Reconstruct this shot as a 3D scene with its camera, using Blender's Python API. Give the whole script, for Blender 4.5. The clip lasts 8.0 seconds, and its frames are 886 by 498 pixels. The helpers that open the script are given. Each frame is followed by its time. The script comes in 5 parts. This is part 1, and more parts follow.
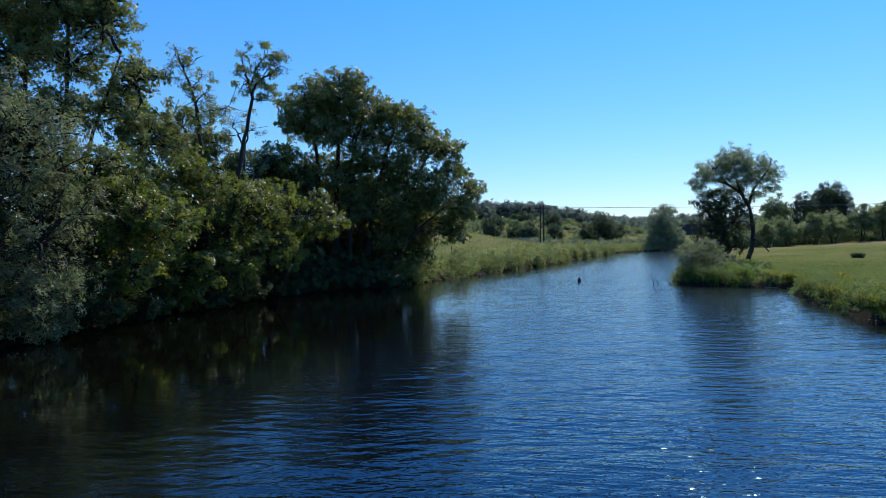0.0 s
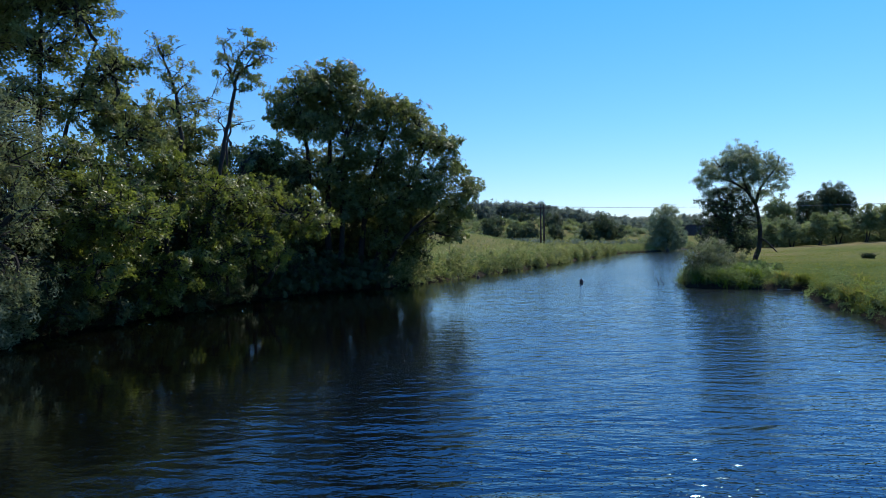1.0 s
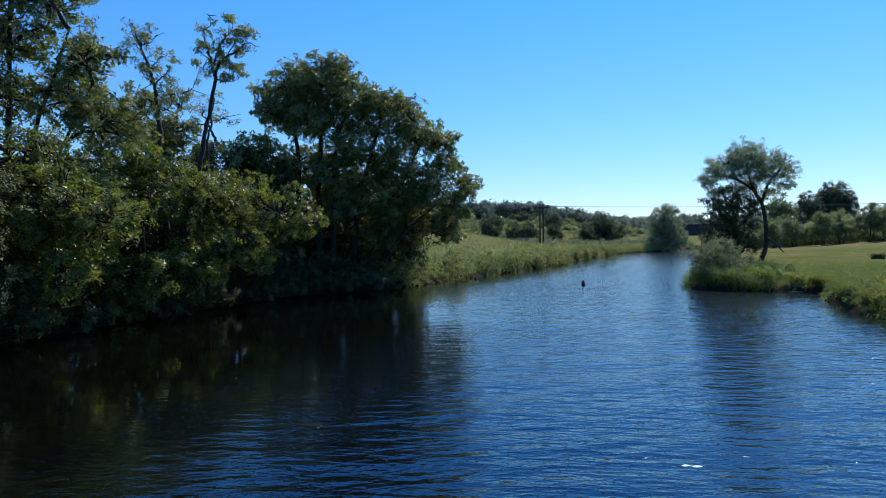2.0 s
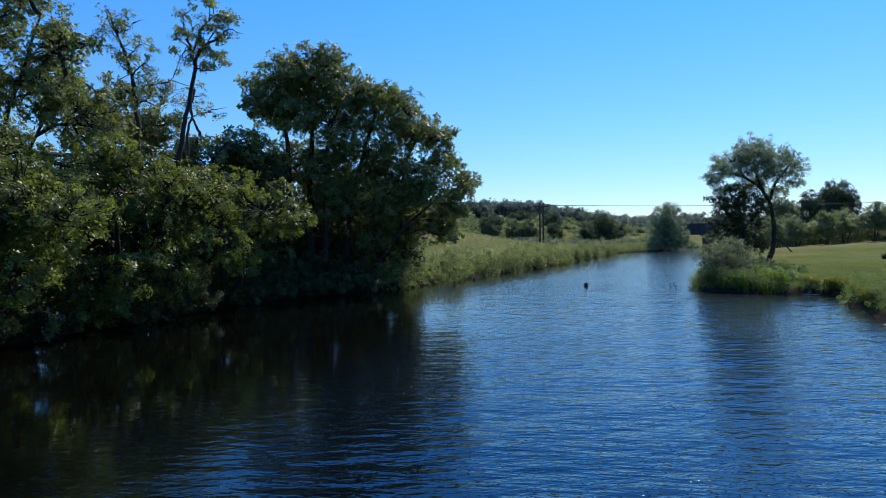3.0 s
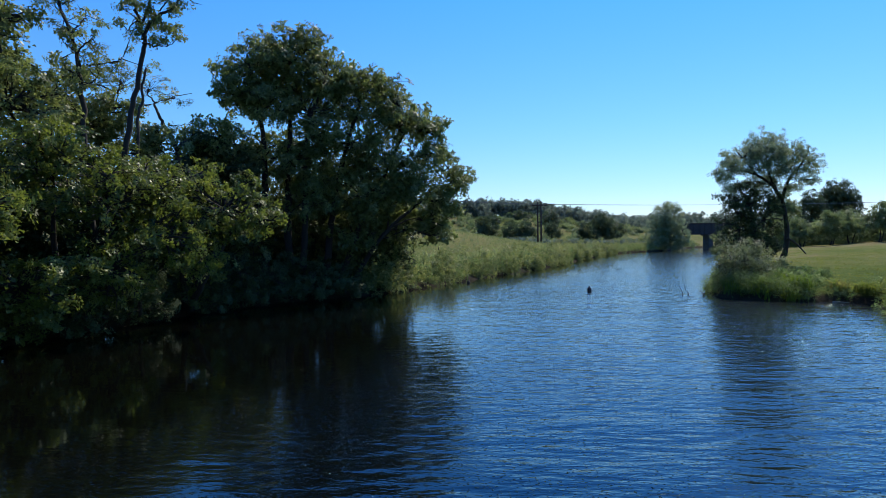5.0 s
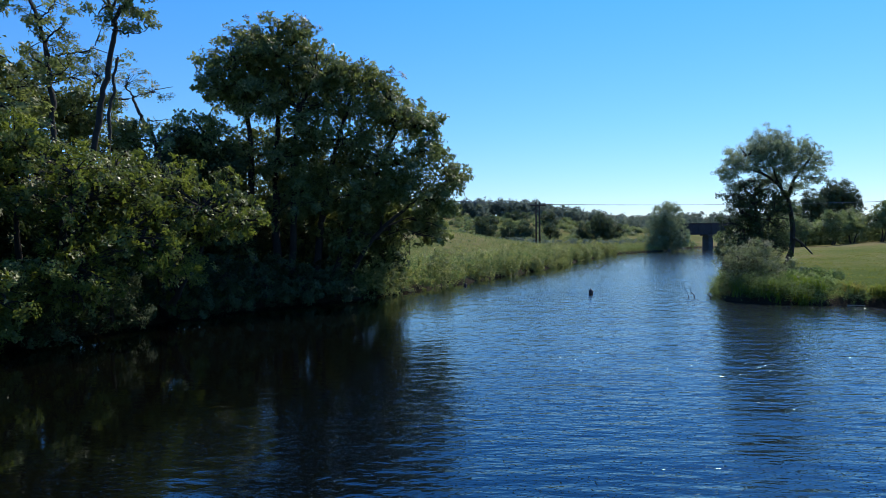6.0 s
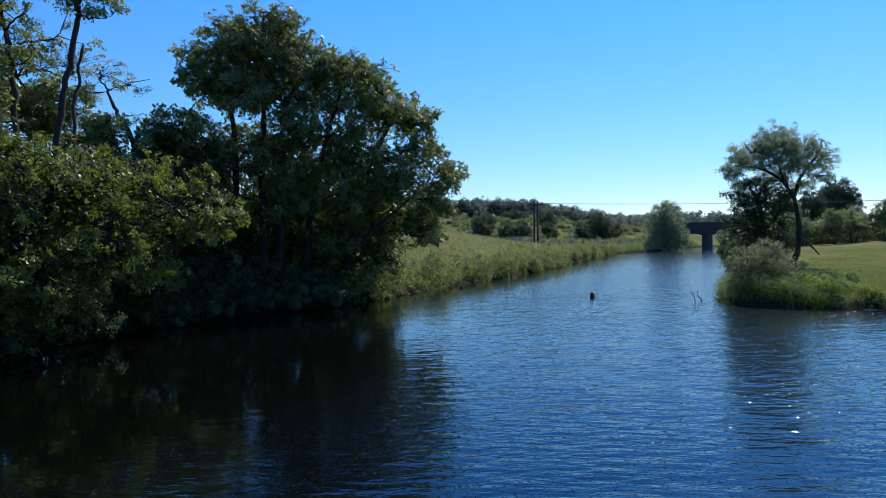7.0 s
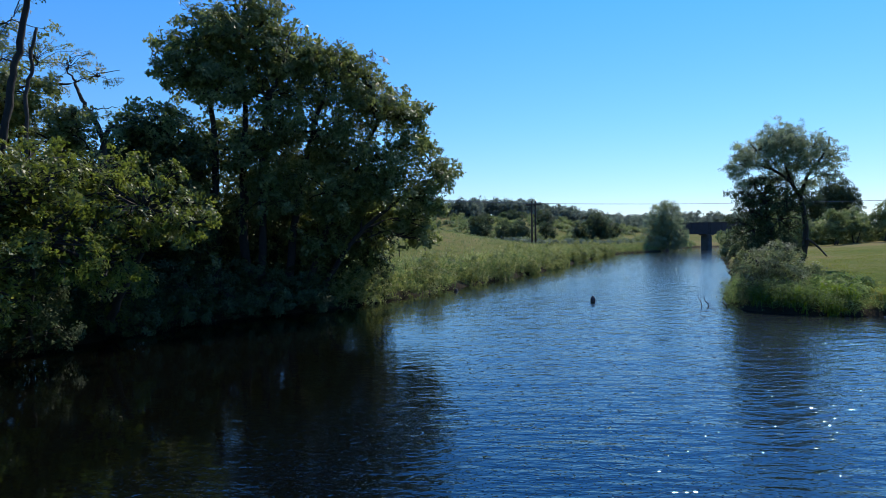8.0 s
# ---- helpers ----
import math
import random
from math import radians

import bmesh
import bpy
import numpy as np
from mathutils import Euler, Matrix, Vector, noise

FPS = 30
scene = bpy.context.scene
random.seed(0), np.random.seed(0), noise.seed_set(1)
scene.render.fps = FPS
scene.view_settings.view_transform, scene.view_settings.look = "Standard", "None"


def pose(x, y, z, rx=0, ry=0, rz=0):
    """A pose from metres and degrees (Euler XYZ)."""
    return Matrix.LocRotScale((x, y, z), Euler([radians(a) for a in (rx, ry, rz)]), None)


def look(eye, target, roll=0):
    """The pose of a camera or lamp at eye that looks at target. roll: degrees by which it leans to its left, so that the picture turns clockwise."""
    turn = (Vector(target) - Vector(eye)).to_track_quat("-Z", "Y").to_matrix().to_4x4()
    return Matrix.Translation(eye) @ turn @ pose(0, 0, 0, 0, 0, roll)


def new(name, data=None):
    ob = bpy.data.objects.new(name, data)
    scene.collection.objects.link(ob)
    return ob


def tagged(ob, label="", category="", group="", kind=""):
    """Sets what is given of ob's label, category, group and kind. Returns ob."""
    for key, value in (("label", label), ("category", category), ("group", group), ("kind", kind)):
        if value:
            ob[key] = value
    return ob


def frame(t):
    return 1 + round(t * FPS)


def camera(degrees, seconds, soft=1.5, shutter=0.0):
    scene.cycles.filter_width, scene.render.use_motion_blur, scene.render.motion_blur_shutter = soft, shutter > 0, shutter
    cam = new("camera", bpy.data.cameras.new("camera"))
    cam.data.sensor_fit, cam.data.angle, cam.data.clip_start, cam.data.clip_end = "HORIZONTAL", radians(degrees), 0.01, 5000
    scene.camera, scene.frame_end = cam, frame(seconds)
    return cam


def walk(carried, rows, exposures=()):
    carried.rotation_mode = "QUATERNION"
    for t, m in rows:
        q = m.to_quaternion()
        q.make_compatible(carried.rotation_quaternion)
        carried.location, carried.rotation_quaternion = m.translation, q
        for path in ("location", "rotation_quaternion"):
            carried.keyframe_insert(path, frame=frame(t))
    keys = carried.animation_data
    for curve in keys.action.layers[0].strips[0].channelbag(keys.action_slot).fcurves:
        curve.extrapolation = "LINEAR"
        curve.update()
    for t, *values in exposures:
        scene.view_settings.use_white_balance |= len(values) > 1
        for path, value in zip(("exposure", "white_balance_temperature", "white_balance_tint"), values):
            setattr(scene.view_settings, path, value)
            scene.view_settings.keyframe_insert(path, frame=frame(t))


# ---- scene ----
cam = camera(71.8, 8.0, soft=0.6)
PATH = [
    (0, (0.12, 0.389, 3.398), (0.12, 2.389, 3.373), -0.7),
    (0.5, (0.286, 1.383, 3.354), (0.286, 3.383, 3.33), -0.7),
    (1, (0.426, 2.362, 3.333), (0.425, 4.362, 3.31), -0.7),
    (1.5, (0.533, 3.341, 3.329), (0.534, 5.341, 3.307), -0.7),
    (3, (0.83, 6.178, 3.387), (0.834, 8.178, 3.361), -0.7),
    (3.5, (0.929, 7.116, 3.349), (0.934, 9.115, 3.324), -0.7),
    (4, (1.063, 8.025, 3.365), (1.07, 10.025, 3.339), -0.7),
    (4.5, (1.172, 8.922, 3.439), (1.182, 10.922, 3.412), -0.7),
    (4.7, (1.202, 9.26, 3.47), (1.214, 11.26, 3.441), -0.6),
    (6, (1.457, 11.401, 3.497), (1.476, 13.401, 3.47), -0.7),
    (6.5, (1.523, 12.239, 3.526), (1.546, 14.239, 3.499), -0.7),
    (7, (1.668, 13.133, 3.596), (1.694, 15.132, 3.567), -0.8),
    (7.5, (1.833, 14.072, 3.645), (1.863, 16.071, 3.616), -0.8),
    (8, (1.995, 15.035, 3.681), (2.028, 17.034, 3.652), -0.8),
]
EXPOSURES = [(0.0, 0.16, 6300, 10), (8.0, 0.16, 6300, 10)]
walk(cam, [(t, look(eye, target, roll)) for t, eye, target, roll in PATH], EXPOSURES)

# ---- daylight ----
SUN_AZIMUTH, SUN_HEIGHT = 31.0, 46.0
world = bpy.data.worlds.new("sky")
scene.world = world
world.use_nodes = True
wn, wl = world.node_tree.nodes, world.node_tree.links
sky = wn.new("ShaderNodeTexSky")
sky.sky_type = "NISHITA"
sky.sun_disc = False
sky.sun_elevation, sky.sun_rotation = radians(SUN_HEIGHT), radians(SUN_AZIMUTH)
sky.altitude, sky.air_density, sky.dust_density, sky.ozone_density = 50, 1.0, 0.0, 3.0
wn["Background"].inputs["Strength"].default_value = 0.135
# a clear polarised blue that pales towards the horizon
way, height_up, tint = wn.new("ShaderNodeTexCoord"), wn.new("ShaderNodeSeparateXYZ"), wn.new("ShaderNodeValToRGB")
wl.new(way.outputs["Generated"], height_up.inputs[0])
wl.new(height_up.outputs["Z"], tint.inputs["Fac"])
tint.color_ramp.elements[0].position, tint.color_ramp.elements[0].color = 0.0, (0.66, 0.68, 0.84, 1)
tint.color_ramp.elements[1].position, tint.color_ramp.elements[1].color = 0.75, (0.3, 0.92, 1.7, 1)
for place, hue in ((0.18, (0.485, 0.78, 1.0, 1)), (0.4, (0.33, 0.87, 1.45, 1))):
    tint.color_ramp.elements.new(place).color = hue
clear = wn.new("ShaderNodeMix")
clear.data_type, clear.blend_type = "RGBA", "MULTIPLY"
clear.inputs["Factor"].default_value = 1.0
wl.new(sky.outputs["Color"], clear.inputs["A"])
wl.new(tint.outputs["Color"], clear.inputs["B"])
wl.new(clear.outputs["Result"], wn["Background"].inputs["Color"])

sun = new("sun", bpy.data.lights.new("sun", "SUN"))
sun.data.energy, sun.data.angle, sun.data.color = 5.0, radians(0.53), (1.0, 0.90, 0.74)
sun_way = Vector((math.sin(radians(SUN_AZIMUTH)) * math.cos(radians(SUN_HEIGHT)),
                  math.cos(radians(SUN_AZIMUTH)) * math.cos(radians(SUN_HEIGHT)), math.sin(radians(SUN_HEIGHT))))
sun.matrix_world = look(sun_way * 200, (0, 0, 0))


# ---- materials ----
def nodes_of(name):
    m = bpy.data.materials.new(name)
    m.use_nodes = True
    t = m.node_tree
    return m, t.nodes, t.links, t.nodes["Principled BSDF"]


def ramp(n, stops):
    r = n.new("ShaderNodeValToRGB")
    while len(r.color_ramp.elements) < len(stops):
        r.color_ramp.elements.new(0.5)
    for e, (p, c) in zip(r.color_ramp.elements, stops):
        e.position, e.color = p, (*c, 1)
    return r


def noise_tex(n, l, scale, detail=4, rough=0.55, stretch=None, turn=0.0):
    tc = n.new("ShaderNodeTexCoord")
    x = n.new("ShaderNodeTexNoise")
    x.inputs["Scale"].default_value, x.inputs["Detail"].default_value, x.inputs["Roughness"].default_value = scale, detail, rough
    if stretch:
        mp = n.new("ShaderNodeMapping")
        mp.vector_type = "TEXTURE"
        mp.inputs["Scale"].default_value = [1 / q for q in stretch]
        mp.inputs["Rotation"].default_value = (0, 0, radians(turn))
        l.new(tc.outputs["Object"], mp.inputs["Vector"])
        l.new(mp.outputs["Vector"], x.inputs["Vector"])
    else:
        l.new(tc.outputs["Object"], x.inputs["Vector"])
    return x


def leaf_material(name, dark, mid, light, rough=0.45, through_light=0.3, patch=0.35, gloss=0.3):
    """Leaves: each one its own shade, in patches of older and younger growth."""
    m, n, l, b = nodes_of(name)
    geo = n.new("ShaderNodeNewGeometry")
    patchy = noise_tex(n, l, patch, 3)
    shoots = noise_tex(n, l, patch * 6, 2)
    # a quarter each for the single leaf and the bough, half for the shoot
    tone = None
    for source, share in ((geo.outputs["Random Per Island"], 0.3), (shoots.outputs["Fac"], 1.1), (patchy.outputs["Fac"], 0.5)):
        step = n.new("ShaderNodeMath")
        step.operation = "MULTIPLY_ADD"
        step.inputs[1].default_value, step.inputs[2].default_value = share, -0.45 if tone is None else 0.0
        l.new(source, step.inputs[0])
        if tone:
            l.new(tone.outputs[0], step.inputs[2])
        tone = step
    mix = tone
    r = ramp(n, [(0.12, dark), (0.5, mid), (0.88, light)])
    l.new(mix.outputs[0], r.inputs["Fac"])
    l.new(r.outputs["Color"], b.inputs["Base Color"])
    b.inputs["Roughness"].default_value = rough
    b.inputs["Specular IOR Level"].default_value = gloss
    tr = n.new("ShaderNodeBsdfTranslucent")
    bright = n.new("ShaderNodeHueSaturation")
    bright.inputs["Value"].default_value = 1.5
    bright.inputs["Saturation"].default_value = 1.1
    l.new(r.outputs["Color"], bright.inputs["Color"])
    l.new(bright.outputs["Color"], tr.inputs["Color"])
    ms = n.new("ShaderNodeMixShader")
    ms.inputs["Fac"].default_value = through_light
    l.new(b.outputs["BSDF"], ms.inputs[1])
    l.new(tr.outputs["BSDF"], ms.inputs[2])
    l.new(ms.outputs[0], n["Material Output"].inputs["Surface"])
    return m


def rough_material(name, stops, scale, fine, rough=0.8, bump=0.3, metal=0.0, stretch=None):
    """A matt natural surface: two scales of colour and a fine relief."""
    m, n, l, b = nodes_of(name)
    a, f = noise_tex(n, l, scale, 5, 0.6, stretch), noise_tex(n, l, fine, 6, 0.65, stretch)
    mx = n.new("ShaderNodeMath")
    mx.operation = "MULTIPLY_ADD"
    mx.inputs[1].default_value = 0.5
    hf = n.new("ShaderNodeMath")
    hf.operation = "MULTIPLY"
    hf.inputs[1].default_value = 0.5
    l.new(f.outputs["Fac"], hf.inputs[0])
    l.new(a.outputs["Fac"], mx.inputs[0])
    l.new(hf.outputs[0], mx.inputs[2])
    r = ramp(n, stops)
    l.new(mx.outputs[0], r.inputs["Fac"])
    l.new(r.outputs["Color"], b.inputs["Base Color"])
    b.inputs["Roughness"].default_value, b.inputs["Metallic"].default_value = rough, metal
    bp = n.new("ShaderNodeBump")
    bp.inputs["Strength"].default_value, bp.inputs["Distance"].default_value = bump, 0.05
    l.new(f.outputs["Fac"], bp.inputs["Height"])
    l.new(bp.outputs["Normal"], b.inputs["Normal"])
    return m


ALDER = leaf_material("alder_leaf", (0.05, 0.068, 0.02), (0.135, 0.164, 0.054), (0.275, 0.3, 0.118), 0.4, 0.5, gloss=0.42)
SALLOW = leaf_material("sallow_leaf", (0.038, 0.054, 0.011), (0.112, 0.14, 0.03), (0.23, 0.26, 0.066), 0.42, 0.48, gloss=0.38)
GREYLEAF = leaf_material("grey_willow_leaf", (0.05, 0.066, 0.028), (0.12, 0.144, 0.068), (0.245, 0.272, 0.16), 0.55, 0.45, gloss=0.24)
WILLOW = leaf_material("white_willow_leaf", (0.085, 0.112, 0.06), (0.19, 0.235, 0.135), (0.35, 0.4, 0.25), 0.5, 0.48, gloss=0.25)
# true for ivy; on the wooded bank the dark colour stands for canopy shade
IVY_AND_SHADE = leaf_material("ivy_and_shade_leaf", (0.02, 0.032, 0.014), (0.044, 0.064, 0.026), (0.085, 0.115, 0.045), 0.6, 0.2, gloss=0.15)
# a little blue in this leaf stands for the haze over distant crowns
HAZED_OAK = leaf_material("hazed_oak_leaf", (0.036, 0.054, 0.028), (0.064, 0.088, 0.046), (0.11, 0.14, 0.07), 0.65, 0.35, gloss=0.12)
HAWTHORN = leaf_material("hawthorn_leaf", (0.07, 0.1, 0.042), (0.15, 0.188, 0.08), (0.25, 0.285, 0.13), 0.6, 0.45, 0.12, gloss=0.2)
# haze of distance is mixed into this leaf colour as grey-blue
HAZED_WOOD = leaf_material("hazed_wood_leaf", (0.056, 0.078, 0.066), (0.125, 0.16, 0.125), (0.22, 0.26, 0.195), 0.7, 0.45, 0.06, gloss=0.1)
REED = leaf_material("reed_blade", (0.09, 0.12, 0.042), (0.19, 0.22, 0.085), (0.33, 0.325, 0.16), 0.65, 0.5, 0.25, gloss=0.1)
NETTLE = leaf_material("nettle_leaf", (0.05, 0.085, 0.026), (0.115, 0.165, 0.06), (0.22, 0.27, 0.11), 0.65, 0.5, 0.25, gloss=0.1)
WILLOWHERB = leaf_material("willowherb_leaf", (0.05, 0.075, 0.022), (0.165, 0.19, 0.066), (0.36, 0.345, 0.15), 0.6, 0.45, 0.3, gloss=0.15)
BRIGHT = leaf_material("sedge_blade", (0.06, 0.10, 0.015), (0.11, 0.17, 0.02), (0.18, 0.24, 0.04), 0.6, 0.4, 0.5, gloss=0.2)
GRASS = leaf_material("meadow_grass", (0.07, 0.1, 0.02), (0.125, 0.15, 0.034), (0.22, 0.19, 0.075), 0.8, 0.55, 0.15, gloss=0.05)
HAY = leaf_material("seeding_grass", (0.085, 0.12, 0.045), (0.155, 0.19, 0.08), (0.23, 0.24, 0.125), 0.7, 0.4, 0.15, gloss=0.08)
BARK = rough_material("alder_bark", [(0.3, (0.009, 0.0075, 0.006)), (0.7, (0.028, 0.024, 0.02))], 1.5, 14, 0.9, 0.8, 0, (1, 1, 0.3))
DEADWOOD = rough_material("dead_wood", [(0.3, (0.016, 0.013, 0.01)), (0.7, (0.045, 0.038, 0.032))], 1.2, 16, 0.85, 0.6, 0, (1, 1, 0.25))
DRIFT = rough_material("bleached_wood", [(0.3, (0.2, 0.175, 0.14)), (0.7, (0.38, 0.34, 0.28))], 3, 30, 0.8, 0.5)
POLEWOOD = rough_material("creosoted_pole", [(0.3, (0.02, 0.016, 0.013)), (0.7, (0.05, 0.042, 0.035))], 1, 12, 0.8, 0.4, 0, (1, 1, 0.2))
STEEL = rough_material("weathered_steel", [(0.3, (0.012, 0.013, 0.018)), (0.7, (0.032, 0.033, 0.042))], 0.8, 7, 0.6, 0.3)
MASONRY = rough_material("old_masonry", [(0.3, (0.06, 0.055, 0.05)), (0.7, (0.16, 0.14, 0.12))], 0.9, 6, 0.9, 0.6)
FLOAT = rough_material("dark_float_plastic", [(0.3, (0.02, 0.015, 0.018)), (0.7, (0.05, 0.03, 0.032))], 4, 20, 0.45, 0.1)
PORCELAIN = rough_material("porcelain", [(0.3, (0.04, 0.03, 0.025)), (0.7, (0.08, 0.06, 0.05))], 4, 20, 0.3, 0.1)
WIRE = rough_material("line_wire", [(0.3, (0.1, 0.1, 0.1)), (0.7, (0.2, 0.2, 0.2))], 4, 20, 0.5, 0.1, 0.6)


def ground_material():
    m, n, l, b = nodes_of("meadow_ground")
    big, mid, fine = noise_tex(n, l, 0.035, 4), noise_tex(n, l, 0.5, 5, 0.65), noise_tex(n, l, 7, 6, 0.7)
    tot = n.new("ShaderNodeMath")
    tot.operation = "MULTIPLY_ADD"
    tot.inputs[1].default_value = 0.45
    t2 = n.new("ShaderNodeMath")
    t2.operation = "MULTIPLY_ADD"
    t2.inputs[1].default_value = 0.3
    t3 = n.new("ShaderNodeMath")
    t3.operation = "MULTIPLY"
    t3.inputs[1].default_value = 0.25
    l.new(fine.outputs["Fac"], t3.inputs[0])
    l.new(mid.outputs["Fac"], t2.inputs[0])
    l.new(t3.outputs[0], t2.inputs[2])
    l.new(big.outputs["Fac"], tot.inputs[0])
    l.new(t2.outputs[0], tot.inputs[2])
    r = ramp(n, [(0.30, (0.042, 0.072, 0.016)), (0.44, (0.08, 0.108, 0.02)), (0.53, (0.115, 0.125, 0.034)), (0.66, (0.185, 0.145, 0.07))])
    tcy, sepy, far = n.new("ShaderNodeTexCoord"), n.new("ShaderNodeSeparateXYZ"), n.new("ShaderNodeMapRange")
    l.new(tcy.outputs["Object"], sepy.inputs[0])
    far.inputs["From Min"].default_value, far.inputs["From Max"].default_value = 55, 110
    far.inputs["To Min"].default_value, far.inputs["To Max"].default_value = -0.05, 0.065
    l.new(sepy.outputs["Y"], far.inputs["Value"])
    dry = n.new("ShaderNodeMath")
    l.new(tot.outputs[0], dry.inputs[0])
    l.new(far.outputs["Result"], dry.inputs[1])
    # and green again on the hill
    hill = n.new("ShaderNodeMapRange")
    hill.inputs["From Min"].default_value, hill.inputs["From Max"].default_value = 195, 215
    hill.inputs["To Max"].default_value = 0.01
    l.new(sepy.outputs["Y"], hill.inputs["Value"])
    lush = n.new("ShaderNodeMath")
    l.new(dry.outputs[0], lush.inputs[0])
    l.new(hill.outputs["Result"], lush.inputs[1])
    l.new(lush.outputs[0], r.inputs["Fac"])
    # bare mud at the water's edge and on the river bed
    tc, sep = n.new("ShaderNodeTexCoord"), n.new("ShaderNodeSeparateXYZ")
    l.new(tc.outputs["Object"], sep.inputs[0])
    mr = n.new("ShaderNodeMapRange")
    mr.inputs["From Min"].default_value, mr.inputs["From Max"].default_value = 0.25, 0.55
    l.new(sep.outputs["Z"], mr.inputs["Value"])
    mudc = ramp(n, [(0.3, (0.014, 0.012, 0.008)), (0.7, (0.042, 0.035, 0.022))])
    l.new(mid.outputs["Fac"], mudc.inputs["Fac"])
    mx = n.new("ShaderNodeMix")
    mx.data_type = "RGBA"
    l.new(mr.outputs["Result"], mx.inputs["Factor"])
    l.new(mudc.outputs["Color"], mx.inputs["A"])
    l.new(r.outputs["Color"], mx.inputs["B"])
    l.new(mx.outputs["Result"], b.inputs["Base Color"])
    b.inputs["Roughness"].default_value = 0.9
    b.inputs["Specular IOR Level"].default_value = 0.023
    bp = n.new("ShaderNodeBump")
    bp.inputs["Strength"].default_value, bp.inputs["Distance"].default_value = 0.9, 0.12
    l.new(fine.outputs["Fac"], bp.inputs["Height"])
    l.new(bp.outputs["Normal"], b.inputs["Normal"])
    return m


def water_material():
    m, n, l, b = nodes_of("river_water")
    b.inputs["Base Color"].default_value = (0.0018, 0.002, 0.0014, 1)
    b.inputs["IOR"].default_value = 1.68
    b.inputs["Specular Tint"].default_value = (0.28, 0.91, 1.0, 1)
    # the finest wavelets of the open reach are a roughness of the surface
    fine = n.new("ShaderNodeAttribute")
    fine.attribute_name = "ruffled"
    l.new(fine.outputs["Fac"], b.inputs["Roughness"])
    # low swells, two crossing sets of wind ripples with long crests, and their fine chop
    swell = noise_tex(n, l, 1.0, 1, 0.5, (0.5, 1.6, 1), 8)
    main = noise_tex(n, l, 1.0, 2, 0.45, (1.05, 4.1, 1), -9)
    cross = noise_tex(n, l, 1.0, 2, 0.45, (1.3, 3.4, 1), 14)
    chop = noise_tex(n, l, 1.0, 2, 0.6, (5.0, 10.0, 1))
    # short steep waves of the open reach upstream
    reach = noise_tex(n, l, 1.0, 2, 0.55, (1.5, 1.0, 1), 5)
    # scattered sharp wavelets, which catch the sun
    spark = noise_tex(n, l, 1.0, 0, 0.5, (18.0, 24.0, 1))
    peak = n.new("ShaderNodeMapRange")
    peak.interpolation_type = "SMOOTHSTEP"
    peak.inputs["From Min"].default_value, peak.inputs["From Max"].default_value = 0.66, 0.84
    l.new(spark.outputs["Fac"], peak.inputs["Value"])
    # and larger ones further upstream
    spark_far = noise_tex(n, l, 1.0, 0, 0.5, (5.5, 6.5, 1))
    crest = n.new("ShaderNodeMapRange")
    crest.interpolation_type = "SMOOTHSTEP"
    crest.inputs["From Min"].default_value, crest.inputs["From Max"].default_value = 0.69, 0.84
    l.new(spark_far.outputs["Fac"], crest.inputs["Value"])
    # gusts, and the shelter that the banks give, which is stored with the surface
    wind = noise_tex(n, l, 0.11, 3)
    wr = n.new("ShaderNodeMapRange")
    wr.inputs["From Min"].default_value, wr.inputs["From Max"].default_value = 0.3, 0.6
    wr.inputs["To Min"].default_value, wr.inputs["To Max"].default_value = 0.7, 1.0
    l.new(wind.outputs["Fac"], wr.inputs["Value"])
    bare = n.new("ShaderNodeAttribute")
    bare.attribute_name = "windy"
    force = n.new("ShaderNodeMath")
    force.operation = "MULTIPLY"
    l.new(wr.outputs["Result"], force.inputs[0])
    l.new(bare.outputs["Fac"], force.inputs[1])
    upstream, exposed = n.new("ShaderNodeAttribute"), n.new("ShaderNodeAttribute")
    upstream.attribute_name, exposed.attribute_name = "upstream", "open"
    prev = None
    for tex, dist, strength in ((swell, 0.04, force), (main, 0.042, force), (cross, 0.036, force), (chop, 0.011, force), (reach, 0.08, upstream), (peak, 0.022, exposed), (crest, 0.11, upstream)):
        bp = n.new("ShaderNodeBump")
        bp.inputs["Distance"].default_value = dist
        l.new(strength.outputs["Fac"] if strength != force else force.outputs[0], bp.inputs["Strength"])
        l.new(tex.outputs[0], bp.inputs["Height"])
        if prev:
            l.new(prev.outputs["Normal"], bp.inputs["Normal"])
        prev = bp
    l.new(prev.outputs["Normal"], b.inputs["Normal"])
    return m


GROUND, WATER = ground_material(), water_material()


# ---- mesh helpers ----
def mesh_of(name, verts, faces, mat, smooth=False):
    me = bpy.data.meshes.new(name)
    me.from_pydata([tuple(map(float, v)) for v in verts], [], [tuple(map(int, f)) for f in faces])
    me.materials.append(mat)
    if smooth:
        me.polygons.foreach_set("use_smooth", [True] * len(me.polygons))
    me.update()
    return me


def quads_mesh(name, v, mat):
    """A mesh of loose leaves or blades; v is (count, corners, 3)."""
    k, c = v.shape[:2]
    me = bpy.data.meshes.new(name)
    me.vertices.add(k * c)
    me.vertices.foreach_set("co", np.ascontiguousarray(v, dtype=np.float32).ravel())
    me.loops.add(k * c)
    me.loops.foreach_set("vertex_index", np.arange(k * c, dtype=np.int32))
    me.polygons.add(k)
    me.polygons.foreach_set("loop_start", np.arange(0, k * c, c, dtype=np.int32))
    me.materials.append(mat)
    me.update(calc_edges=True)
    return me


def part(name, me, parent, label=""):
    ob = new(name, me)
    ob.parent = parent
    return tagged(ob, label)


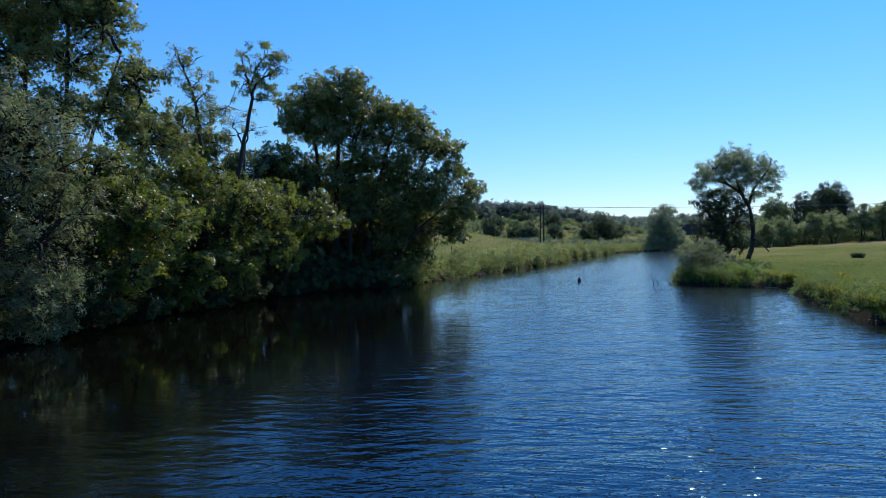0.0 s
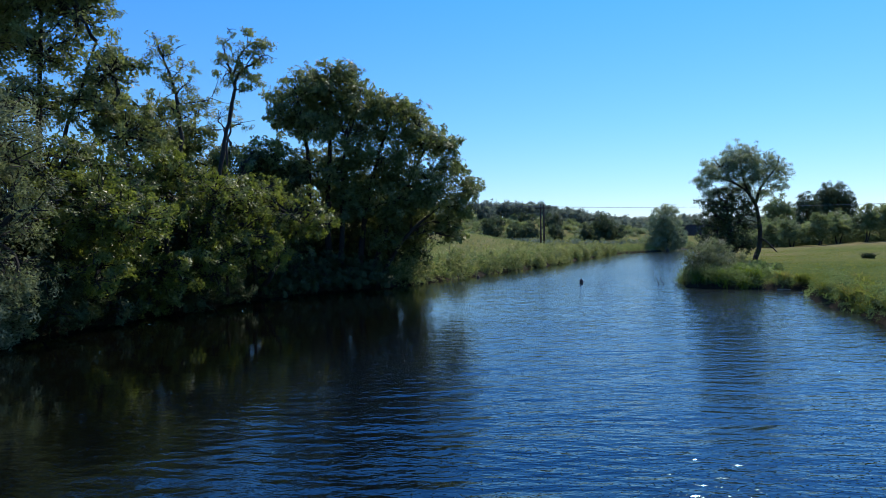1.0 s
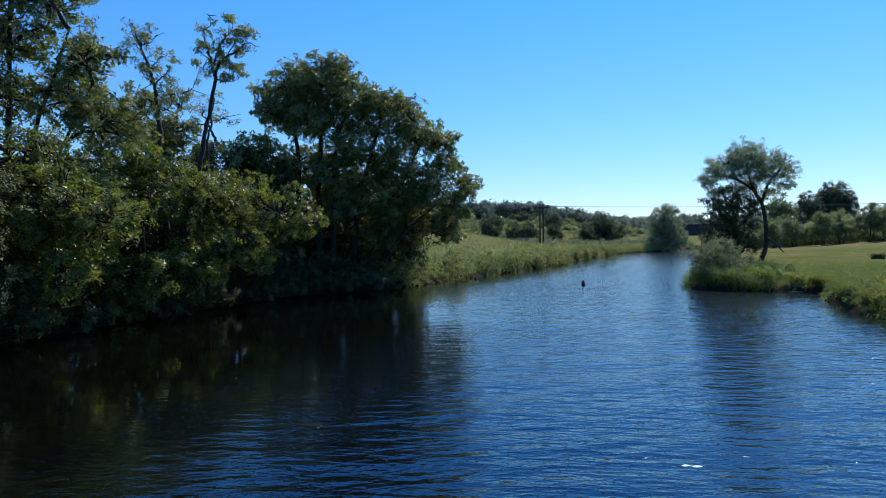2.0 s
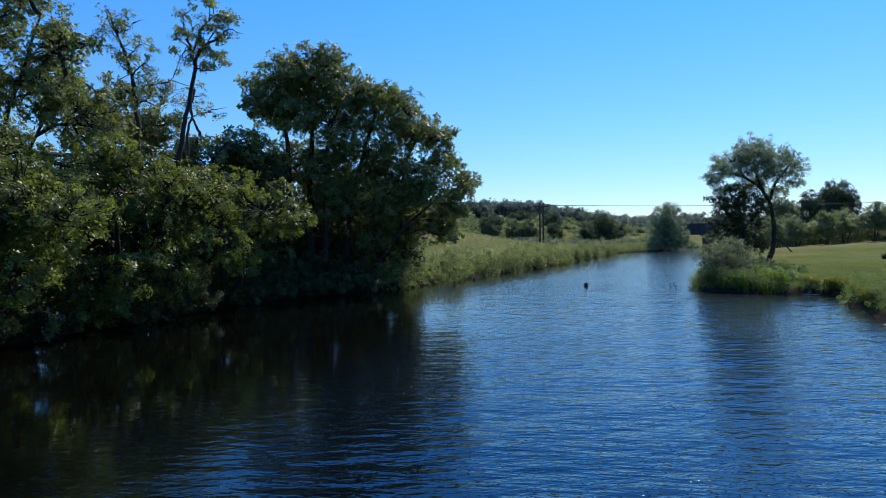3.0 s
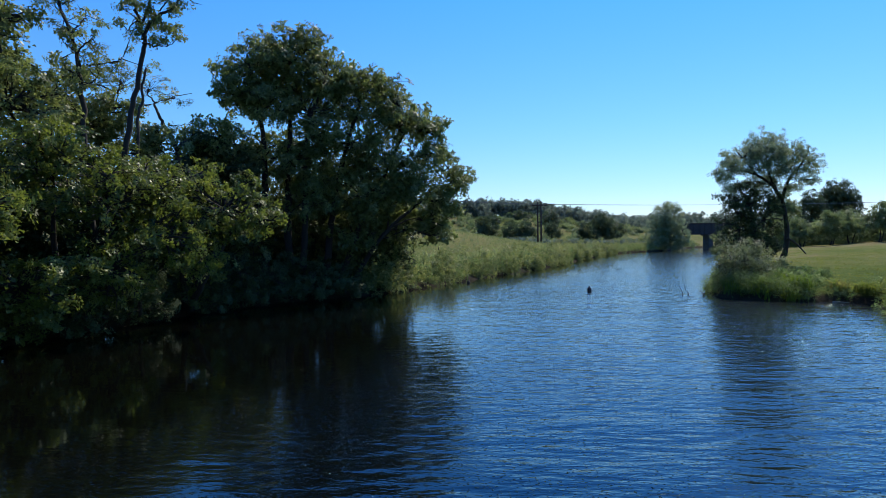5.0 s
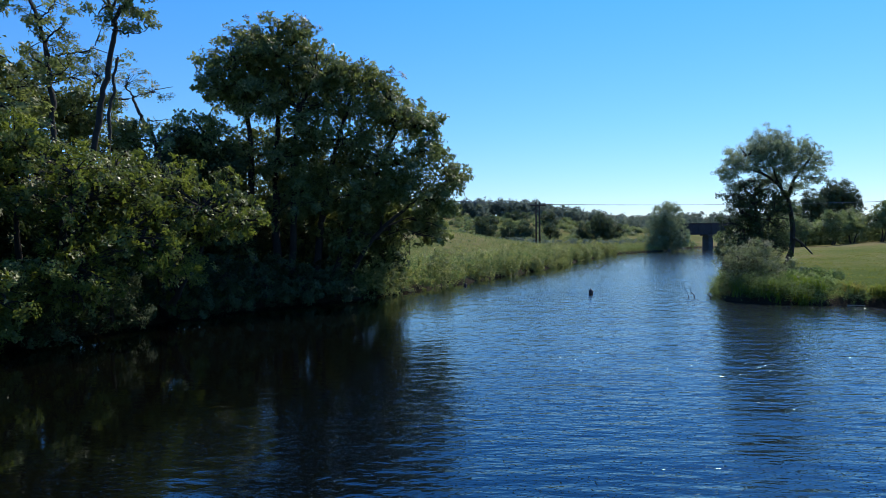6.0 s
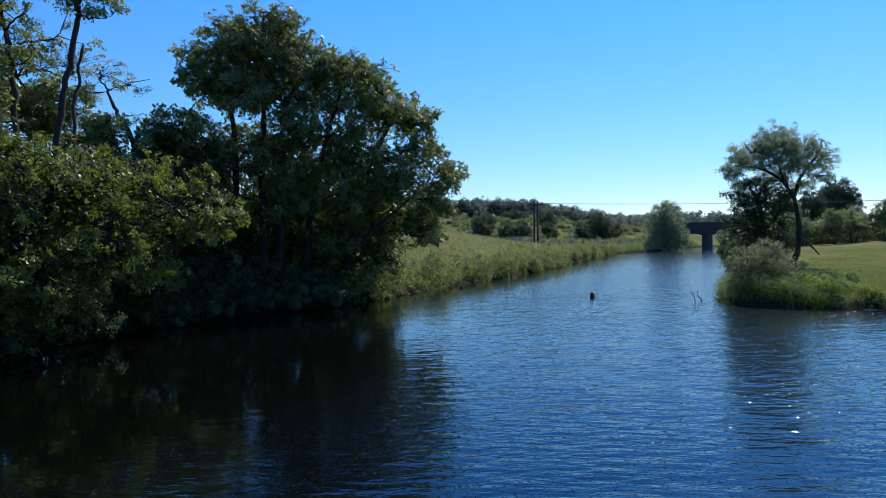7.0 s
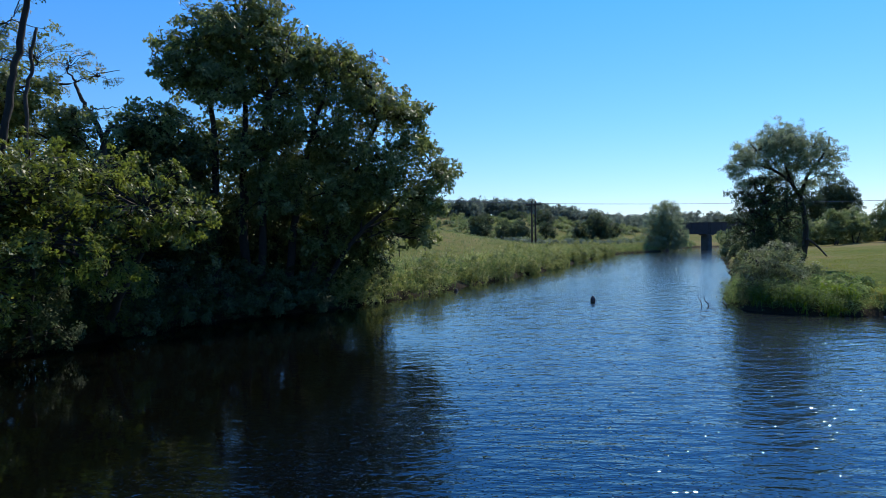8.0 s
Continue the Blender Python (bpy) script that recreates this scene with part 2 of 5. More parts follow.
def thing(name, place, label, category, group="", kind=""):
    ob = new(name)
    ob.location = place
    ob.empty_display_size = 0.3
    return tagged(ob, label, category, group, kind)


def tube(path, radii, sides=7, wobble=0.0, seed=0):
    """Verts and faces of a tapering round limb along path."""
    rg = np.random.default_rng(seed)
    p = [Vector(q) for q in path]
    vs, fs = [], []
    for i, q in enumerate(p):
        d = (p[min(i + 1, len(p) - 1)] - p[max(i - 1, 0)]).normalized()
        u = d.orthogonal().normalized()
        if abs(d.z) > 0.3:
            u = (Vector((1, 0, 0)) - d * d.x).normalized()
        w = d.cross(u)
        for k in range(sides):
            a = 2 * math.pi * k / sides
            r = radii[i] * (1 + wobble * rg.normal())
            vs.append(q + (u * math.cos(a) + w * math.sin(a)) * r)
    for i in range(len(p) - 1):
        for k in range(sides):
            k2 = (k + 1) % sides
            fs.append((i * sides + k, i * sides + k2, (i + 1) * sides + k2, (i + 1) * sides + k))
    fs.append(tuple(range(sides))[::-1])
    fs.append(tuple((len(p) - 1) * sides + k for k in range(sides)))
    return vs, fs


def smooth_path(points, steps=5, jitter=0.0, rg=None):
    """A Catmull-Rom line through points, a little crooked."""
    p = [np.array(q, float) for q in points]
    p = [2 * p[0] - p[1]] + p + [2 * p[-1] - p[-2]]
    out = []
    for i in range(1, len(p) - 2):
        for k in range(steps):
            t = k / steps
            a, b, c, d = p[i - 1], p[i], p[i + 1], p[i + 2]
            q = 0.5 * ((2 * b) + (c - a) * t + (2 * a - 5 * b + 4 * c - d) * t * t + (3 * b - a - 3 * c + d) * t ** 3)
            if rg is not None and jitter and (i > 1 or k):
                q = q + rg.normal(0, jitter, 3)
            out.append(q)
    out.append(p[-2])
    return out


def limb_mesh(name, points, r0, r1, mat, sides=7, jitter=0.0, rg=None, steps=5, power=1.0):
    path = smooth_path(points, steps, jitter, rg)
    k = len(path) - 1
    radii = [r0 + (r1 - r0) * (i / k) ** power for i in range(k + 1)]
    vs, fs = tube(path, radii, sides, 0.06, 3)
    return mesh_of(name, vs, fs, mat, True)


def unit(v):
    return v / np.maximum(np.linalg.norm(v, axis=-1, keepdims=True), 1e-6)


def leaves(centres, lean, size, rg, slim=0.55, fold=0.12):
    """Folded leaf blades (base, side, tip, side) at centres, facing about the way of lean."""
    k = len(centres)
    nrm = unit(lean + rg.normal(0, 0.42, (k, 3)))
    along = unit(np.cross(nrm, rg.normal(0, 1, (k, 3))))
    side = np.cross(nrm, along)
    s = (size * rg.uniform(0.65, 1.35, k))[:, None]
    droop = np.array([0, 0, -0.18])
    base = centres - along * s * 0.5
    tip = centres + along * s * 0.5 + droop * s
    mid = centres + nrm * s * fold
    return np.stack([base, mid + side * s * slim * 0.5, tip, mid - side * s * slim * 0.5], 1)


def tree_leaves(centres, lean, size, rg, slim=0.55, loose=0.24):
    """Small drooping three-cornered leaves at centres, facing about the way of lean."""
    k = len(centres)
    nrm = unit(lean + rg.normal(0, loose, (k, 3)))
    along = unit(np.cross(nrm, rg.normal(0, 1, (k, 3))) + np.array([0, 0, -0.15]))
    side = np.cross(nrm, along)
    s = (size * rg.uniform(0.65, 1.35, k))[:, None]
    tip = centres + along * s * 0.6
    back = centres - along * s * 0.4
    return np.stack([tip, back + side * s * slim * 0.6, back - side * s * slim * 0.6], 1)


def clumps_in(blobs, per, rg, hollow=0.55, low=0.6):
    """Centres of leafy sprays in egg-shaped boughs, mostly near their outsides; also the way out."""
    cs, ways, owner = [], [], []
    for i, (cx, cy, cz, rx, ry, rz) in enumerate(blobs):
        k = max(6, int(per * (rx * ry + rx * rz + ry * rz) / 3))
        d = unit(rg.normal(0, 1, (k * 2, 3)))
        keep = (d[:, 2] > -0.35) | (rg.random(k * 2) < low)
        d = d[keep][:k]
        f = hollow + (1.04 - hollow) * rg.random(len(d)) ** 0.6
        f = f * (1 + 0.14 * np.sin(d[:, 0] * 5 + i) * np.cos(d[:, 2] * 6 + 2 * i))
        cs.append(np.array([cx, cy, cz]) + d * np.array([rx, ry, rz]) * f[:, None])
        ways.append(d)
        owner += [i] * len(d)
    return np.concatenate(cs), np.concatenate(ways), np.array(owner)


def crown_mesh(name, blobs, mat, rg, per, spray, leaf, count, slim=0.55, hollow=0.55, low=0.6, flat=0.6, floor=None, core=1.0, dome=0.7, fill=None):
    """The leafy crown; per: sprays per square metre of bough, spray: their radius, count: leaves in each."""
    cs, ways, owner = clumps_in(blobs, per, rg, hollow, low)
    k = len(cs)
    rad = spray * rg.uniform(0.55, 1.35, k)
    num = np.maximum(3, (count * (rad / spray) ** 2 * rg.uniform(0.6, 1.3, k))).astype(int)
    idx = np.repeat(np.arange(k), num)
    # each spray is a flattened fan of leaves that faces one way
    face = unit(ways * dome + np.array([0, 0, 0.45]) + rg.normal(0, 0.6, (k, 3)))
    off = unit(rg.normal(0, 1, (len(idx), 3))) * (rg.random(len(idx)) ** 0.5)[:, None]
    off -= face[idx] * ((off * face[idx]).sum(1) * (1 - flat))[:, None]
    pts = cs[idx] + off * rad[idx][:, None]
    made = tree_leaves(pts, face[idx] + off * 0.25, leaf, rg, slim)
    # the shaded leaves inside each bough
    inner = []
    for cx, cy, cz, rx, ry, rz in fill or blobs:
        m = int(core * rx * ry * rz / leaf ** 2 * 0.3)
        d = unit(rg.normal(0, 1, (m, 3))) * (0.8 * rg.random(m) ** 0.45)[:, None]
        inner.append(np.array([cx, cy, cz]) + d * np.array([rx, ry, rz]) + rg.normal(0, 0.1, (m, 3)))
    inner = np.concatenate(inner)
    made = np.concatenate([made, tree_leaves(inner, np.array([[0, 0, 0.5]]) + rg.normal(0, 0.4, (len(inner), 3)), leaf * 1.2, rg, min(0.8, slim * 1.3))])
    if floor is not None:
        made = made[made[:, :, 2].min(1) > floor]
    return quads_mesh(name, made, mat), cs, owner


def pads_in(blobs, count, rg, size=0.5, flat=0.55):
    """Break big boughs up into flat leafy pads lying in tiers over their outsides; also which bough each belongs to."""
    out, owner = [], []
    for i, (cx, cy, cz, rx, ry, rz) in enumerate(blobs):
        k = max(3, int(round(count * (rx * ry * rz) ** (1 / 3) / 2.5)))
        for d in unit(rg.normal(0, 1, (k, 3)) + np.array([0, 0, 0.12])):
            f = rg.uniform(0.5, 0.84)
            w = size * rg.uniform(0.7, 1.25)
            out.append((cx + d[0] * rx * f, cy + d[1] * ry * f, cz + d[2] * rz * f, rx * w, ry * w, max(rx, rz) * w * flat))
            owner.append(i)
    return out, owner


def tree(name, base, label, category, trunks, blobs, mat, bark=None, seed=1, per=5, spray=0.55, leaf=0.12, count=45, slim=0.55,
         hollow=0.55, low=0.6, flat=0.6, floor=None, twig_share=0.5, limb=0.09, group="", core=1.0, pads=0, pad_size=0.5, pad_flat=0.55):
    """A tree: stems given as (points, foot radius, top radius), a limb to each bough, twigs and a crown of leaves. Places are the world's."""
    rg = np.random.default_rng(seed)
    bark = bark or BARK
    root = thing(name, base, label, category, group)
    o = np.array(base, float)
    stems = []
    for pts, r0, r1 in trunks:
        loc = [np.array(q, float) - o for q in pts]
        stems.append(loc)
        part("trunk", limb_mesh("trunk", loc, r0, r1, bark, 9, 0.03, rg), root)
    lb = [(b[0] - o[0], b[1] - o[1], b[2] - o[2], *b[3:]) for b in blobs]
    # a limb from the nearest lower point of a stem to each bough
    ends = []
    for b in lb:
        c = np.array(b[:3])
        best = None
        for st in stems:
            for q in smooth_path(st, 4):
                d = np.linalg.norm(c - q) + 2.0 * max(0, q[2] - c[2] + 0.3 * b[5]) + (3 if q[2] < 0.25 * c[2] else 0)
                if best is None or d < best[0]:
                    best = (d, q)
        q = best[1]
        midp = q * 0.5 + c * 0.5 + np.array([rg.normal(0, 0.2), rg.normal(0, 0.2), 0.12 * np.linalg.norm(c - q)])
        ends.append((q, midp, c))
        r = limb * (0.6 + 0.25 * max(b[3:]))
        part("limb", limb_mesh("limb", [q, midp, c, c + (c - midp) * 0.5], r, r * 0.3, bark, 6, 0.05, rg, 4), root)
    boughs, bough_of = pads_in(lb, pads, rg, pad_size, pad_flat) if pads else (lb, range(len(lb)))
    me, cs, owner = crown_mesh("crown", boughs, mat, rg, per, spray, leaf, count, slim, hollow, low, flat, None if floor is None else floor - o[2], core, fill=lb)
    part("crown", me, root)
    vs, fs = [], []
    # a branch out to each pad
    for b, w in zip(boughs if pads else [], bough_of):
        q, midp, e = ends[w]
        c = np.array(b[:3])
        t = rg.uniform(0.2, 0.8)
        a = midp * (1 - t) + e * t
        h = a * 0.5 + c * 0.5 + np.array([0, 0, 0.1 * np.linalg.norm(c - a)]) + rg.normal(0, 0.12, 3)
        tv, tf = tube(smooth_path([a, h, c], 3), np.linspace(0.055, 0.015, 7) * limb / 0.06, 5)
        fs += [tuple(i + len(vs) for i in f) for f in tf]
        vs += tv
    for c, w in zip(cs, owner):
        if rg.random() > twig_share:
            continue
        q, midp, b = ends[bough_of[w]]
        if pads:
            midp, b = b * 0.6 + np.array(boughs[w][:3]) * 0.4, np.array(boughs[w][:3])
        t = rg.random()
        a = midp * (1 - t) + b * t
        h = a * 0.5 + c * 0.5 + np.array([0, 0, 0.1 * np.linalg.norm(c - a)]) + rg.normal(0, 0.08, 3)
        tv, tf = tube([a, h, c], [0.03 * limb / 0.09, 0.02 * limb / 0.09, 0.008], 4)
        fs += [tuple(i + len(vs) for i in f) for f in tf]
        vs += tv
    if vs:
        tagged(part("branchwork", mesh_of("branchwork", vs, fs, bark), root), kind="stuff")
    return root


# ---- the lie of the land ----
LEFT_BANK = [(-40, -400), (-22, -150), (-16, -40), (-15.2, 0), (-15, 18), (-14.6, 26), (-13.2, 33), (-10.8, 39.5), (-8.2, 44.5), (-5, 47.6),
             (-2.4, 50.2), (-0.4, 54), (2.5, 59.8), (5.9, 66.8), (9.9, 75.2), (12.9, 80.6), (19.7, 98.4), (26.6, 114), (34, 132), (42, 150),
             (50, 161), (60, 171), (64, 178), (71, 198), (92, 224), (170, 254), (420, 330)]
RIGHT_BANK = [(40, -400), (26, -120), (21, -40), (18.4, 0), (17.0, 18), (17.0, 24), (17.9, 27), (18.9, 30.6), (20.1, 34.5), (21.6, 37.4), (23.4, 40.2),
              (22.9, 41.8), (20.8, 42.5), (18.9, 43.4), (17.7, 45.4), (18.2, 48), (20.6, 53), (27, 65.5), (34, 80), (52, 120), (86, 188), (104, 206), (172, 230), (420, 290)]


def to_line(px, py, line):
    """Distance to a line on the plan, positive on its left as it runs."""
    best = np.full(px.shape, 1e9)
    sign = np.ones(px.shape)
    for (ax, ay), (bx, by) in zip(line, line[1:]):
        dx, dy = bx - ax, by - ay
        t = np.clip(((px - ax) * dx + (py - ay) * dy) / (dx * dx + dy * dy), 0, 1)
        qx, qy = px - ax - t * dx, py - ay - t * dy
        d = np.hypot(qx, qy)
        s = np.where(dx * qy - dy * qx >= 0, 1.0, -1.0)
        near = d < best - 1e-9
        best, sign = np.where(near, d, best), np.where(near, s, sign)
    return best * sign


def ease(a, b, x):
    t = np.clip((x - a) / (b - a), 0, 1)
    return t * t * (3 - 2 * t)


def waves(x, y, k, s):
    return np.sin(x * k + s) * np.cos(y * k * 1.13 + 2 * s) + 0.6 * np.sin(x * k * 2.3 + y * k * 1.7 + 3 * s)


def land(x, y):
    """Ground height, and the distances inland from each bank."""
    x, y = np.asarray(x, float), np.asarray(y, float)
    sl, sr = to_line(x, y, LEFT_BANK), -to_line(x, y, RIGHT_BANK)
    wob = 0.25 * waves(x, y, 0.9, 1.0)
    sl, sr = sl + wob, sr + wob
    hl = -1.3 + 1.3 * ease(-2.5, 0, sl) + 0.62 * ease(-0.1, 0.9, sl) + 0.5 * ease(0.8, 5, sl)
    hl = hl + 1.9 * ease(8, 70, sl) * ease(50, 120, y) + 5.4 * np.exp(-((x + 14) ** 2 + (y - 130) ** 2) / (2 * 22 ** 2)) * ease(0, 12, sl)
    hr = -1.3 + 1.3 * ease(-2.0, 0, sr) + 0.55 * ease(-0.05, 0.3, sr) + 0.45 * ease(0.5, 5, sr) + 1.6 * ease(45, 160, y) * ease(5, 40, sr)
    h = np.where(sl > sr, hl, hr)
    inland = np.maximum(sl, sr)
    amp = 11.5 - 6.5 * ease(35, 85, x) - 1.0 * ease(120, 300, x)
    h = h + amp * ease(208, 300, y + 0.08 * x) * ease(0, 25, inland)
    h = h + ease(1, 6, inland) * (0.07 * waves(x, y, 0.55, 0.3) + 0.04 * waves(x, y, 1.6, 2.0))
    return h, sl, sr


def spaced(stops):
    """Grid lines: runs of (start, end, step)."""
    out = []
    for a, b, st in stops:
        out += list(np.arange(a, b, st))
    return np.array(out + [stops[-1][1]])


gx = spaced([(-3000, -600, 400), (-600, -100, 50), (-100, -30, 6), (-30, 40, 0.8), (40, 110, 1.6), (110, 300, 8), (300, 900, 60), (900, 3000, 420)])
gy = spaced([(-2500, -300, 400), (-300, -60, 20), (-60, 14, 2), (14, 110, 0.8), (110, 215, 2), (215, 420, 6), (420, 900, 60), (900, 4200, 420)])
GX, GY = np.meshgrid(gx, gy)
GZ, _, _ = land(GX, GY)
nx, ny = len(gx), len(gy)
gv = np.stack([GX.ravel(), GY.ravel(), GZ.ravel()], 1)
gf = [(j * nx + i, j * nx + i + 1, (j + 1) * nx + i + 1, (j + 1) * nx + i) for j in range(ny - 1) for i in range(nx - 1)]
tagged(new("ground", mesh_of("ground", gv, gf, GROUND, True)), "rough summer meadow of green and tan grass with muddy river banks", "ground", kind="structure")

# the river: rippled by the wind in the open reach, calmer under the wood and along the reeds
def in_the_open(x, y):
    """Share of the wind that the wood and the reeds let through to the water."""
    off_shore = -to_line(x, y, LEFT_BANK)
    under_wood = np.interp(x - np.interp(y, [8, 14, 20, 30, 45], [-5, -4, -1.8, 1.0, 2.6]), [-4, 0, 4], [0.05, 0.32, 1.0])
    return np.where(y < 47, under_wood, np.interp(off_shore, [0.0, 2.0, 4.5, 9.0], [0.06, 0.1, 0.4, 1.0]))


def windy(x, y):
    """Strength of the short ripples, which die away upstream."""
    return in_the_open(x, y) * np.interp(y, [12, 26, 45, 80, 140, 190], [1.0, 0.8, 0.5, 0.3, 0.2, 0.1])


def swell(x, y):
    """Height of the water: a few long low trains of waves."""
    rr = np.random.default_rng(77)
    lift = np.zeros_like(x)
    for k in range(9):
        length, turn = 1.15 * 1.13 ** k, rr.normal(0, 0.35)
        lift += 0.010 * length / (2 * np.pi) * np.sin(2 * np.pi / length * (x * np.sin(turn) + y * np.cos(turn)) + rr.uniform(0, 6))
    return lift * windy(x, y) * np.interp(y, [5, 8, 60, 66], [0, 1, 1, 0])


wx = spaced([(-420, -60, 90), (-60, -20, 5), (-20, 34, 0.55), (34, 110, 2), (110, 430, 40)])
wy = spaced([(-400, -20, 95), (-20, 5, 2.5), (5, 46, 0.26), (46, 66, 0.4), (66, 200, 1.5), (200, 350, 10)])
WX, WY = np.meshgrid(wx, wy)
c = len(wx)
me = mesh_of("water", np.stack([WX.ravel(), WY.ravel(), swell(WX, WY).ravel()], 1),
             [(j * c + i, j * c + i + 1, (j + 1) * c + i + 1, (j + 1) * c + i) for j in range(len(wy) - 1) for i in range(c - 1)], WATER, True)
for layer, share in (("windy", windy(WX, WY)), ("open", in_the_open(WX, WY)), ("ruffled", 0.04 + np.interp(WY, [14, 30, 48, 90, 190], [0.035, 0.045, 0.09, 0.12, 0.12]) * np.clip(windy(WX, WY) * 3, 0, 1)),
                     ("upstream", np.interp(WY, [20, 45, 90, 190], [0.0, 0.9, 0.8, 0.3]) * np.clip(windy(WX, WY) * 2.2, 0, 1))):
    me.attributes.new(layer, "FLOAT", "POINT").data.foreach_set("value", share.ravel().astype(np.float32))
tagged(new("water", me), "dark blue wind-rippled river water", "river", kind="structure")


def height(x, y):
    return float(land(np.array([x]), np.array([y]))[0][0])


def foot(x, y, sink=0.05):
    return (x, y, height(x, y) - sink)


# ---- trees and bushes of the wooded bank ----
tree("grey_willow", foot(-16.2, 21.5), "tall grey-green willow bush hanging over the water", "willow",
     [([(-16.2, 21.5, 0.4), (-15.9, 21.7, 3), (-15.2, 22, 6.5), (-15.4, 22, 9)], 0.22, 0.06),
      ([(-16.0, 21.3, 0.4), (-14.6, 21.3, 2.2), (-13.4, 21.4, 4)], 0.16, 0.05)],
     [(-15.2, 22, 6.6, 2.8, 2.8, 2.6), (-13.6, 21.6, 3.6, 1.9, 2.0, 2.2), (-13.6, 20.9, 1.5, 1.4, 1.2, 1.0), (-17.4, 21.5, 8.0, 2.8, 2.8, 2.3),
      (-15.6, 20.6, 3.2, 1.8, 1.6, 2.0)], GREYLEAF, seed=11, per=18, spray=0.27, leaf=0.105, count=34, slim=0.42, floor=0.12, core=1.8, flat=0.5, pads=24, pad_size=0.42, hollow=0.2, low=0.8, pad_flat=0.85)

tree("alder_tree", foot(-23.0, 36.5), "tall open alder with several dark stems above the bank thicket", "alder",
     [([(-24.2, 36.4, 0.6), (-24.3, 36.2, 8), (-23.7, 36, 18.5)], 0.26, 0.08), ([(-22.4, 36.6, 0.6), (-21.9, 36.2, 8), (-21.2, 35.8, 19)], 0.24, 0.08),
      ([(-22.0, 36.2, 4.5), (-20.4, 36, 9), (-18.2, 35.6, 14.4)], 0.16, 0.05), ([(-23.0, 36.8, 0.6), (-20.4, 36.4, 6), (-17.2, 35.8, 11.6)], 0.16, 0.05)],
     [(-22.4, 36, 18, 3.45, 3.3, 2.86), (-19.6, 35.8, 16, 2.3, 2.42, 1.95), (-18.9, 35.8, 17.6, 1.38, 1.65, 1.56), (-17.6, 35.6, 13, 2.07, 2.2, 1.43), (-24.8, 36, 14.6, 2.99, 3.3, 2.08),
      (-21.2, 35.6, 13.8, 2.07, 1.98, 1.43), (-18.2, 36, 10.8, 2.18, 2.2, 1.43), (-26, 37, 17, 3.45, 3.3, 2.6), (-21.6, 36, 11.2, 2.53, 2.42, 1.56), (-24.6, 35.6, 11.2, 2.53, 2.42, 1.95), (-16.6, 36, 9.4, 2.18, 2.2, 1.56)],
     ALDER, seed=12, per=13, spray=0.34, leaf=0.17, count=22, low=0.75, core=0.9, flat=0.4, pads=24, hollow=0.2, pad_flat=0.55, pad_size=0.45)

tree("sallow_bush", foot(-15.2, 28.5), "broad bright green sallow bush arching over the river", "sallow",
     [([(-15.2, 28.5, 0.4), (-14.2, 28, 2.4), (-13, 27.2, 5)], 0.2, 0.05), ([(-15.4, 28.4, 0.4), (-15.6, 28.2, 3), (-15.6, 28, 6.6)], 0.18, 0.05),
      ([(-15.0, 28.8, 0.4), (-13.4, 29.2, 1.4), (-12, 29.5, 2.4)], 0.13, 0.04)],
     [(-13, 27, 4.6, 3.0, 2.9, 2.4), (-11.3, 25.6, 4.2, 1.9, 1.8, 1.5), (-15.6, 28, 6.2, 2.8, 2.8, 1.9), (-12.3, 29.6, 2.2, 1.8, 2.2, 1.4), (-12.6, 25.5, 2.4, 1.5, 1.5, 1.2)],
     SALLOW, seed=13, per=18, spray=0.27, leaf=0.118, count=32, floor=0.15, core=2.0, flat=0.4, hollow=0.2, pads=26, pad_size=0.4, low=0.8, pad_flat=0.6)

tree("sallow_bush", foot(-13.6, 34.0), "broad bright green sallow bush with leaves down to the water", "sallow",
     [([(-13.6, 34, 0.4), (-12.5, 33.6, 2.6), (-11, 33, 5.4)], 0.2, 0.05), ([(-13.8, 34, 0.4), (-13.8, 33.8, 3), (-13.6, 33.5, 7)], 0.18, 0.05)],
     [(-11, 33, 5.0, 2.9, 2.8, 2.3), (-13.6, 33.5, 6.5, 2.7, 2.7, 1.6), (-10.6, 32.4, 2.5, 2.0, 2.0, 1.6), (-12.2, 31.6, 1.4, 1.2, 1.2, 0.8), (-9.2, 33.8, 3.6, 1.7, 1.8, 1.6)],
     SALLOW, seed=14, per=18, spray=0.27, leaf=0.118, count=32, floor=0.15, core=2.0, flat=0.4, hollow=0.2, pads=26, pad_size=0.4, low=0.8, pad_flat=0.6)

tree("sallow_bush", foot(-10.6, 38.8), "yellow-green sallow with a dark leaning stem over the water", "sallow",
     [([(-10.6, 38.8, 0.3), (-9.4, 37.2, 1.6), (-8.0, 36.4, 3.6), (-6.8, 36, 5.2)], 0.17, 0.05), ([(-10.8, 38.8, 0.3), (-10.6, 38, 3), (-10.2, 37.4, 6.4)], 0.16, 0.05)],
     [(-8, 36.2, 5.0, 2.1, 2.3, 1.6), (-6.6, 36, 4.3, 1.3, 1.6, 1.0), (-10.2, 38.8, 2.0, 1.3, 1.4, 1.3), (-10.2, 37.2, 6.2, 2.1, 2.2, 1.4), (-9.0, 35.2, 3.0, 1.6, 1.4, 1.2),
      (-10.6, 39.4, 0.9, 0.7, 0.7, 0.6)],
     SALLOW, seed=15, per=18, spray=0.27, leaf=0.118, count=32, floor=0.12, core=2.0, flat=0.4, hollow=0.2, pads=26, pad_size=0.4, low=0.8, pad_flat=0.6)

